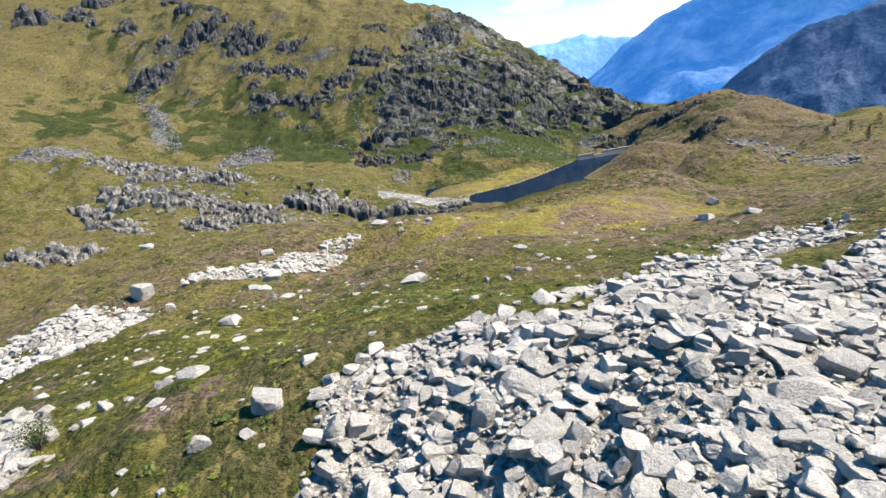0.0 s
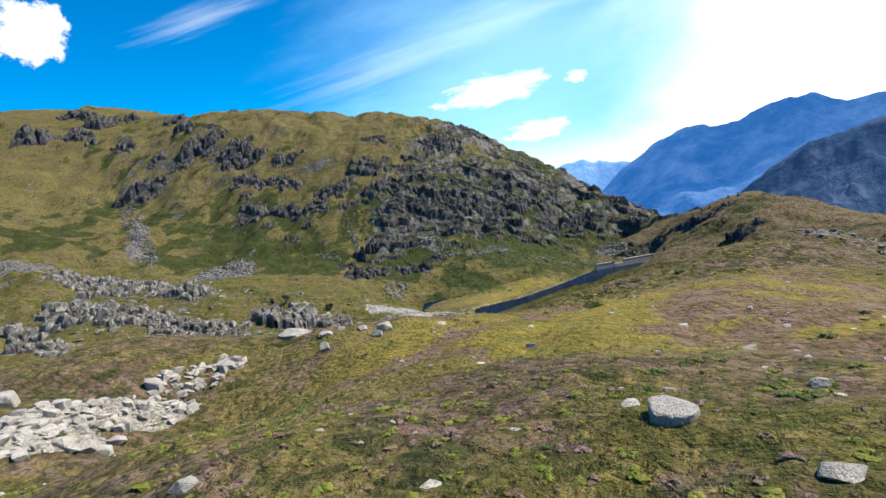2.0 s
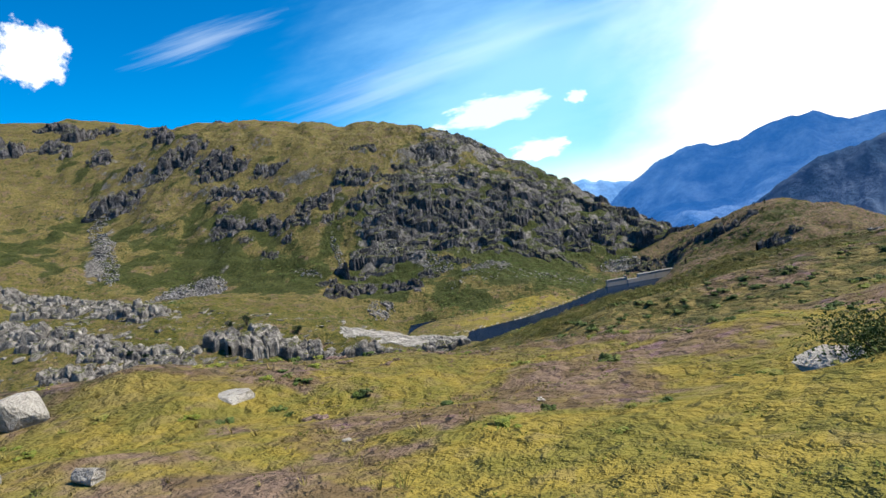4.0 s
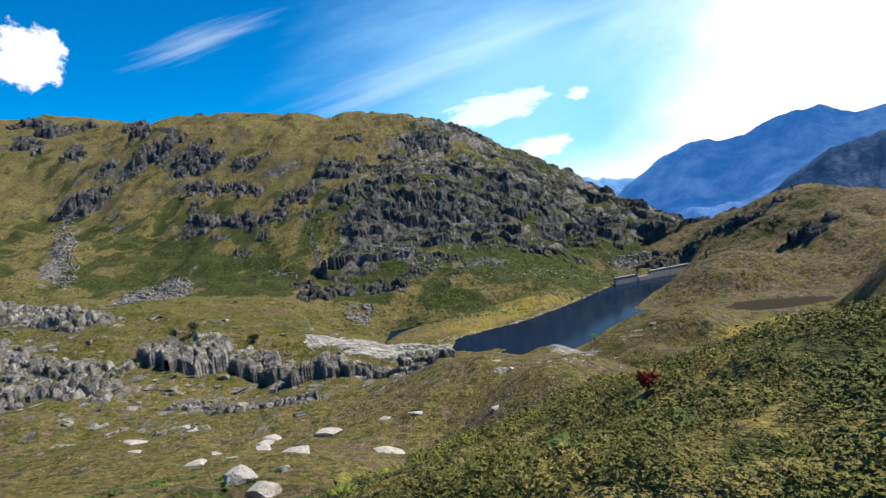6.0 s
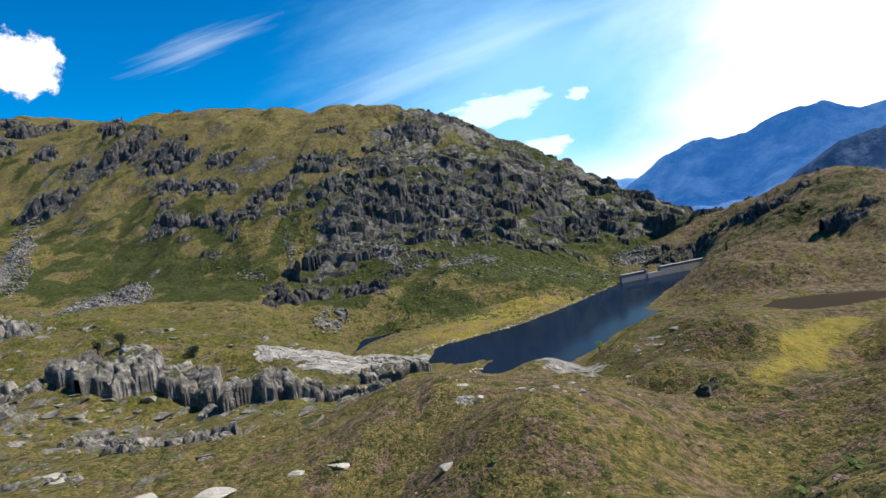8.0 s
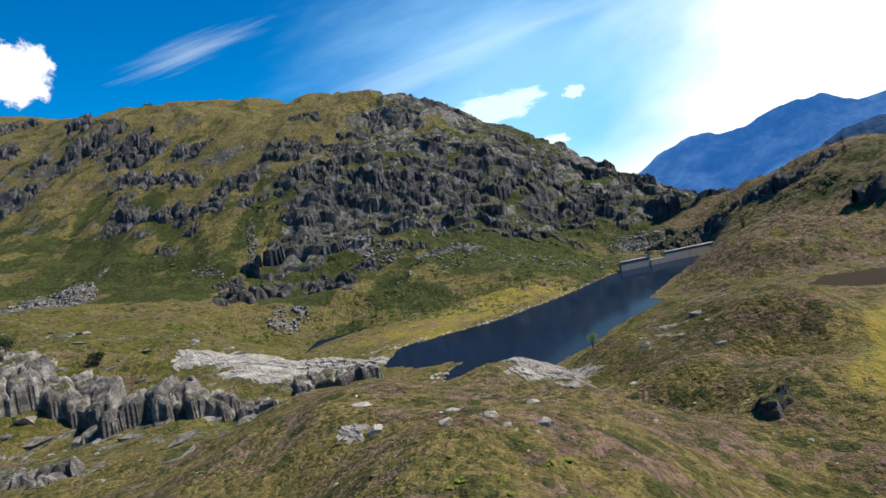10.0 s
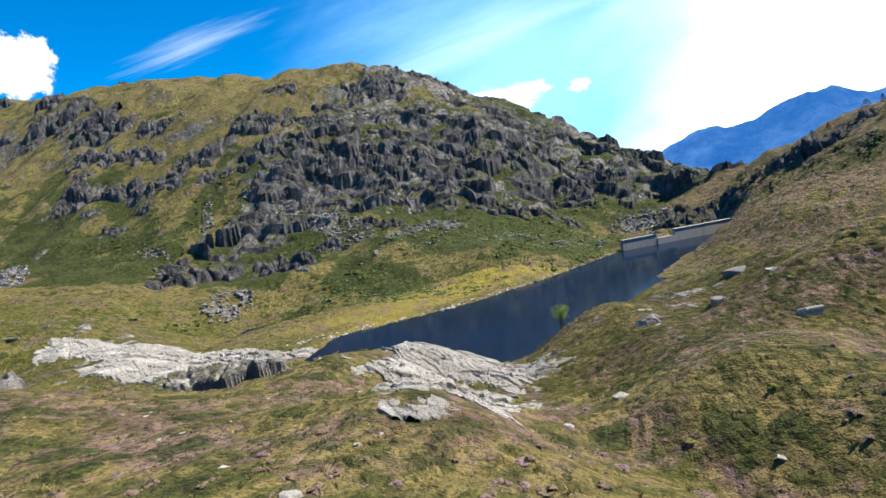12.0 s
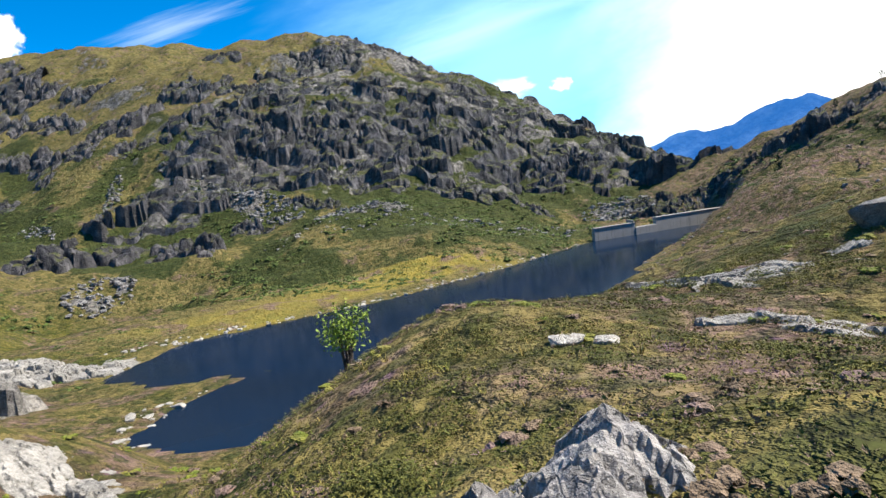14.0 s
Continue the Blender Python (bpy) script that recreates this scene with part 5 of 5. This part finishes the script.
def plant_field(name, count, low, high, sizes, height, shapes, material, label, seed, want, sink=0.1, wide=None, across=20.0):
    """Scatters plants along the slope between two distances, or over a box on the plan, where want(x, y) is high."""
    rng = np.random.RandomState(seed)
    y = rng.uniform(low, high, count * 5)
    if wide:
        x = rng.uniform(wide[0], wide[1], count * 5)
    else:
        x = spine(y) + rng.normal(size=count * 5) * across
    free = 1.0 if name == "grass" else 1 - 0.93 * np.minimum(1, 1.3 * meadow(x, y))
    keep = (want(x, y) * free > rng.uniform(0, 1, count * 5)) & ~in_talus(x, y) & (reach(x, y, LAKE) > 1.5) & (reach(x, y, POND) > 1.0)
    x, y = x[keep][:count], y[keep][:count]
    z = land(x, y)
    g = sizes[0] + (sizes[1] - sizes[0]) * rng.uniform(size=len(x)) ** 1.6
    turn = rng.uniform(0, 2 * math.pi, len(x))
    pick = rng.randint(0, len(shapes), len(x))
    out = []
    for k, shape in enumerate(shapes):
        m = pick == k
        c, s, gg = np.cos(turn[m])[:, None, None], np.sin(turn[m])[:, None, None], g[m][:, None, None]
        sx, sy, sz = shape[None, :, :, 0], shape[None, :, :, 1], shape[None, :, :, 2]
        out.append(np.stack([(sx * c - sy * s) * gg + x[m][:, None, None], (sx * s + sy * c) * gg + y[m][:, None, None], sz * gg * height + (z[m] - sink * g[m] * height)[:, None, None]], -1).reshape(-1, 3, 3))
    return tagged(new(name, tri_mesh(name, np.concatenate(out), material)), label, "plants", kind="stuff")


def patchy(size, lo, hi, shift=0.0):
    return lambda x, y: step(fbm(x + shift, y - shift, size, 3), lo, hi)


SHRUB_RNG = np.random.RandomState(5)
CUSHIONS = [clump_shape(SHRUB_RNG, 22, 0.34, 0.055, 6) for _ in range(6)]
MATS = [clump_shape(SHRUB_RNG, 18, 0.24, 0.05, 5) for _ in range(6)]
TUFTS = [blade_shape(SHRUB_RNG, 9, 0.55) for _ in range(6)]
plant_field("juniper", 1700, 15, 240, (0.35, 1.0), 0.8, CUSHIONS, JUNIPER, "dark green juniper cushions on the slope", 41, patchy(11, 0.02, 0.22))
plant_field("bilberry", 2000, 8, 320, (0.3, 0.9), 0.75, MATS, BILBERRY, "low yellow-green bilberry mats in the turf", 42, patchy(16, -0.08, 0.2, 40.0))
plant_field("heather", 2000, 50, 260, (0.3, 0.8), 0.85, MATS, HEATHER, "brown and faded purple heather", 43, patchy(14, -0.02, 0.2, 90.0))
plant_field("grass", 9000, 30, 325, (0.12, 0.32), 0.8, TUFTS, STRAW, "straw-yellow grass tufts", 44, patchy(20, -0.25, 0.15, 140.0), 0.0)
plant_field("turf_shrub", 1500, 0, 130, (0.4, 1.0), 0.6, MATS, BILBERRY, "low green shrubs on the meadow", 45, patchy(10, -0.1, 0.2, 200.0), 0.1, (-75, 45))
LEAFY = [canopy_shape(SHRUB_RNG, 170, 0.42, 0.050) for _ in range(6)]
plant_field("brow_shrub", 1600, 138, 154, (0.45, 1.1), 0.75, LEAFY, BROW_GREEN, "dense dark green shrubs before the brow", 46, lambda x, y: step(x + 0.25 * (150 - y), 13, 16) * 0.95, 0.05, (12, 36))
plant_field("brow_bilberry", 1500, 151.5, 170, (0.35, 0.9), 0.7, LEAFY, BRIGHT_BROW, "dense yellow-green shrubs over the brow", 47, lambda x, y: step(x + 0.3 * (160 - y), 14, 18) * 0.95, 0.05, (14, 38))
plant_field("bank_heather", 1900, 236, 312, (0.25, 0.7), 0.8, MATS, HEATHER, "dense brown heather above the lake", 50, lambda x, y: 0.25 + 0.75 * step(fbm(x, y, 8, 3), -0.1, 0.15), 0.1, (22, 84))
plant_field("bank_juniper", 2500, 274, 303, (0.25, 0.75), 0.8, LEAFY, BROW_GREEN, "green juniper and bilberry above the lake", 56, patchy(6, -0.12, 0.08, 33.0), 0.05, (46, 74))
SPRAYS = [spray_shape(SHRUB_RNG, 9) for _ in range(6)]
plant_field("heath_leaves", 7000, 40, 118, (0.25, 0.5), 0.8, SPRAYS, BILBERRY, "small leafy sprigs of bilberry in the heath", 71, patchy(7, -0.1, 0.15, 12.0), 0.0, None, 6.0)
plant_field("heath_sprigs", 7000, 40, 130, (0.25, 0.5), 0.7, SPRAYS, HEATHER, "faded mauve heather sprigs", 72, patchy(9, -0.05, 0.15, 70.0), 0.0, None, 6.0)
plant_field("brow_leaves", 6000, 155, 188, (0.25, 0.5), 0.8, SPRAYS, BRIGHT_BROW, "yellow-green leafy sprigs on the brow", 73, lambda x, y: step(x, 18, 24), 0.0, None, 9.0)
plant_field("bank_leaves", 9000, 281, 306, (0.18, 0.42), 0.9, SPRAYS, BROW_GREEN, "small leafy juniper sprigs on the bank", 74, patchy(4, -0.15, 0.1, 5.0), 0.0, (47, 72))
plant_field("bank_sprigs", 7000, 281, 310, (0.18, 0.42), 0.9, SPRAYS, HEATHER, "brown heather sprigs on the bank", 75, patchy(5, -0.2, 0.1, 55.0), 0.0, (47, 76))
LOW_BUSH = [clump_shape(SHRUB_RNG, 6, 0.34, 0.10, 3) for _ in range(5)]
plant_field("mountain_shrub", 3600, 405, 620, (1.4, 4.4), 0.6, LOW_BUSH, JUNIPER, "dark shrubs on the mountainside", 47,
            lambda x, y: step(fbm(x, y, 40, 3), -0.05, 0.22) * step(620 - y + 0.3 * x, 0, 120) * 0.9, 0.15, (-260, 190))
plant_field("valley_shrub", 1600, 250, 420, (0.8, 2.4), 0.5, LOW_BUSH, JUNIPER, "dark low shrubs in the valley", 48, patchy(22, 0.0, 0.22, 60.0), 0.1, (-230, 10))
plant_field("knoll_shrub", 1800, 330, 480, (0.8, 2.6), 0.55, LOW_BUSH, HEATHER, "brown heath on the knoll", 49, patchy(25, -0.1, 0.2, 20.0), 0.1, (100, 260))


def tube(bm, a, b, ra, rb, sides=6):
    """A tapered limb between two points."""
    a, b = Vector(a), Vector(b)
    q = (b - a).to_track_quat("Z", "Y")
    rings = [[bm.verts.new(p + q @ Vector((r * math.cos(2 * math.pi * k / sides), r * math.sin(2 * math.pi * k / sides), 0))) for k in range(sides)] for p, r in ((a, ra), (b, rb))]
    for k in range(sides):
        bm.faces.new((rings[0][k], rings[0][(k + 1) % sides], rings[1][(k + 1) % sides], rings[1][k]))
    bm.faces.new(rings[1])


def leafy(bm, centre, radius, count, size, rng, squash=1.0):
    """Loose leaves in an uneven ball of air."""
    for _ in range(count):
        d = Vector(rng.normal(size=3))
        d = d.normalized() * radius * rng.uniform(0.35, 1.0)
        p = Vector(centre) + Vector((d.x, d.y, d.z * squash))
        t, n = Vector(rng.normal(size=3)).normalized(), Vector(rng.normal(size=3)).normalized()
        w = n.cross(t).normalized() * size * 0.45
        t = t * size * rng.uniform(0.7, 1.3)
        bm.faces.new([bm.verts.new(p - t), bm.verts.new(p + w), bm.verts.new(p + t), bm.verts.new(p - w)])


def conifer(x, y, height, width, label, seed):
    rng = np.random.RandomState(seed)
    thing = tagged(new("pine_tree"), label, "tree", "mountain pines")
    thing.location = (x, y, float(land(x, y)) - 0.2)
    bm = bmesh.new()
    tube(bm, (0, 0, 0), (0.05 * height * rng.normal() * 0.4, 0, height * 0.95), 0.05 * height * 0.7, 0.01 * height)
    part("trunk", bm, BARK, thing)
    bm = bmesh.new()
    for k in range(26):
        f = 0.10 + 0.88 * k / 26
        a = k * 2.4 + rng.uniform(-0.4, 0.4)
        r = width * (1 - f) ** 0.75 * rng.uniform(0.45, 1.0) * 0.62
        leafy(bm, (r * math.cos(a), r * math.sin(a), height * f + 0.05), 0.30 * width * (1.15 - f), 16, 0.075 * height ** 0.6, rng, 0.6)
    part("crown", bm, PINE, thing)
    return thing


def bush(name, x, y, w, h, label, material, seed, stems=9, leaves=420, size=0.09, bare=0.0):
    rng = np.random.RandomState(seed)
    thing = tagged(new(name), label, "shrub")
    thing.location = (x, y, float(land(x, y)) - 0.08)
    tips = []
    bm = bmesh.new()
    for k in range(stems):
        a, lean = 2 * math.pi * k / stems + rng.uniform(-0.3, 0.3), rng.uniform(0.25, 1.0)
        mid = (0.22 * w * lean * math.cos(a), 0.22 * w * lean * math.sin(a), 0.5 * h * rng.uniform(0.8, 1.1))
        tip = (0.40 * w * lean * math.cos(a), 0.40 * w * lean * math.sin(a), h * rng.uniform(0.7, 0.95))
        tube(bm, (0.04 * math.cos(a), 0.04 * math.sin(a), 0), mid, 0.028 * h, 0.018 * h, 5)
        tube(bm, mid, tip, 0.018 * h, 0.006 * h, 5)
        tips += [tip, tuple(0.5 * (p + q) for p, q in zip(mid, tip))]
    part("stems", bm, BARK, thing)
    bm = bmesh.new()
    for tip in tips:
        leafy(bm, tip, 0.27 * max(w, h) * rng.uniform(0.7, 1.1), leaves // len(tips), size, rng, 0.85)
    part("crown", bm, material, thing)
    return thing


conifer(137, 417, 5.2, 2.2, "slim dark mountain pine on the heath slope", 1)
for k, (x, y, h, w) in enumerate([(186, 478, 5.0, 3.4), (190, 481, 5.5, 3.6), (183, 474, 4.4, 3.0), (180, 471, 4.8, 2.6), (178, 466, 4.0, 2.6), (196, 480, 3.6, 3.0), (206, 472, 3.2, 3.6), (214, 474, 3.4, 2.4), (203, 457, 4.2, 2.2)]):
    conifer(x, y, h, w, "dark mountain pine on the rocky knoll", 10 + k)
for k, (x, y, h, w) in enumerate([(197, 298, 6.0, 4.0), (205, 292, 6.5, 4.2), (214, 318, 5.5, 3.6), (200, 272, 7.0, 3.4), (225, 300, 5.0, 3.8), (178, 286, 4.0, 3.6), (212, 262, 5.0, 3.0)]):
    conifer(x, y, h, w, "dark pine on the heath beyond the scree", 30 + k)
bush("birch_sapling", 52.3, 300.3, 1.5, 2.6, "young birch with bright green leaves on the bank above the water", BIRCH, 51, 5, 900, 0.075)
bush("red_shrub", 18.3, 148.6, 0.45, 0.32, "small shrub with autumn red leaves among green rhododendron", RED_LEAF, 54, 7, 420, 0.05)
bush("juniper_bush", 15.9, 110.9, 3.0, 0.5, "dark low juniper round a grey boulder", JUNIPER, 53, 16, 3200, 0.045)
bush("broom_bush", -26, 27.5, 2.6, 1.7, "dark green bush with bare stems on the turf", JUNIPER, 52, 12, 520, 0.09)
for k, (x, y, w, h) in enumerate([(-92.5, 358, 6, 5), (-100, 357, 3, 5), (-69, 359, 5, 3.6), (-126, 330, 3, 3), (-133, 331, 2.6, 3.6)]):
    bush("pine_bush", x, y, w, h, "dark low pine on a granite ledge", PINE, 60 + k, 7, 520, 0.28)

# ---- clouds: thin sheets at the far end of the sky, their brightness painted as emission ----
def cloud_material(name, white, softness, scale, lo, hi, stretch, most):
    m = bpy.data.materials.new(name)
    m.use_nodes = True
    t = m.node_tree
    t.nodes.clear()
    out, mixer = t.nodes.new("ShaderNodeOutputMaterial"), t.nodes.new("ShaderNodeMixShader")
    glow, clear = t.nodes.new("ShaderNodeEmission"), t.nodes.new("ShaderNodeBsdfTransparent")
    co = t.nodes.new("ShaderNodeTexCoord")
    mp = t.nodes.new("ShaderNodeMapping")
    mp.inputs["Scale"].default_value = stretch
    ns = t.nodes.new("ShaderNodeTexNoise")
    ns.inputs["Scale"].default_value, ns.inputs["Detail"].default_value, ns.inputs["Roughness"].default_value = scale, 7.0, 0.6
    ln = t.nodes.new("ShaderNodeVectorMath")
    ln.operation = "LENGTH"
    sub, add, rng = t.nodes.new("ShaderNodeMath"), t.nodes.new("ShaderNodeMath"), t.nodes.new("ShaderNodeMapRange")
    sub.operation, add.operation, rng.interpolation_type = "MULTIPLY", "SUBTRACT", "SMOOTHSTEP"
    sub.inputs[1].default_value = softness
    rng.inputs["From Min"].default_value, rng.inputs["From Max"].default_value, rng.inputs["To Max"].default_value = lo, hi, most
    glow.inputs["Color"].default_value, glow.inputs["Strength"].default_value = (*white, 1.0), 1.0
    t.links.new(co.outputs["Object"], mp.inputs["Vector"])
    t.links.new(mp.outputs[0], ns.inputs["Vector"])
    t.links.new(co.outputs["Object"], ln.inputs[0])
    t.links.new(ln.outputs["Value"], sub.inputs[0])
    t.links.new(ns.outputs["Fac"], add.inputs[0])
    t.links.new(sub.outputs[0], add.inputs[1])
    t.links.new(add.outputs[0], rng.inputs["Value"])
    t.links.new(rng.outputs[0], mixer.inputs[0])
    t.links.new(clear.outputs[0], mixer.inputs[1])
    t.links.new(glow.outputs[0], mixer.inputs[2])
    t.links.new(mixer.outputs[0], out.inputs["Surface"])
    return m


CUMULUS = cloud_material("cumulus_white", (0.80, 0.82, 0.85), 0.62, 1.6, 0.02, 0.16, (1, 1, 1), 1.0)
CIRRUS = cloud_material("cirrus_veil", (0.62, 0.70, 0.78), 0.52, 1.7, 0.0, 0.60, (0.45, 1.3, 1), 0.34)
# white sky glare near the sun, painted as a glowing sheet
GLARE = cloud_material("painted_sunward_haze", (0.95, 0.95, 0.93), 0.95, 0.8, -0.30, 0.24, (1, 1.4, 1), 1.0)
# broad bluish haze sheet, its glow added to brighten the middle of the sky
VEIL = cloud_material("sky_brightening_veil", (0.42, 0.74, 0.98), 0.75, 0.9, -0.15, 0.45, (0.8, 1.6, 1), 0.55)


def cloud(azimuth, elevation, wide, high, turn, material, label, far=4650.0):
    """A cloud sheet seen at that bearing (degrees to the right of +y) and height, with its size in degrees."""
    a, e = radians(azimuth), radians(elevation)
    eye = Vector((20, 160, 55))
    place = eye + far * Vector((math.sin(a) * math.cos(e), math.cos(a) * math.cos(e), math.sin(e)))
    me = mesh_from("cloud", [(-1, -1, 0), (1, -1, 0), (1, 1, 0), (-1, 1, 0)], [(0, 1, 2, 3)], material)
    ob = new("cloud", me)
    ob.matrix_world = look(place, eye, -turn) @ Matrix.Diagonal((far * math.tan(radians(wide / 2)), far * math.tan(radians(high / 2)), 1, 1))
    return tagged(ob, label, "cloud", kind="structure")


cloud(-35.6, 15.0, 7.0, 7.0, 10, CUMULUS, "small bright cumulus cloud")
cloud(5.3, 8.5, 14.0, 4.2, 6, CUMULUS, "flat white cumulus over the ridge")
cloud(13.4, 8.9, 2.6, 1.8, 0, CUMULUS, "tiny white cloud puff")
cloud(9.4, 4.2, 8.0, 3.0, 5, CUMULUS, "low white cloud behind the dome")
cloud(-3.0, 12.4, 34.0, 5.0, 13, CIRRUS, "long thin cirrus streak", 4700.0)
cloud(-22.0, 16.8, 16.0, 3.0, 18, CIRRUS, "short thin cirrus streak", 4710.0)
cloud(8.0, 15.5, 30.0, 5.0, 9, CIRRUS, "faint cirrus band", 4720.0)
cloud(9.0, 12.0, 66.0, 36.0, 8, VEIL, "faint bluish glowing veil added to brighten the sky over the ridge", 4300.0)
cloud(38.0, 11.0, 62.0, 46.0, 12, GLARE, "glowing white sheet painting the haze towards the sun", 4400.0)
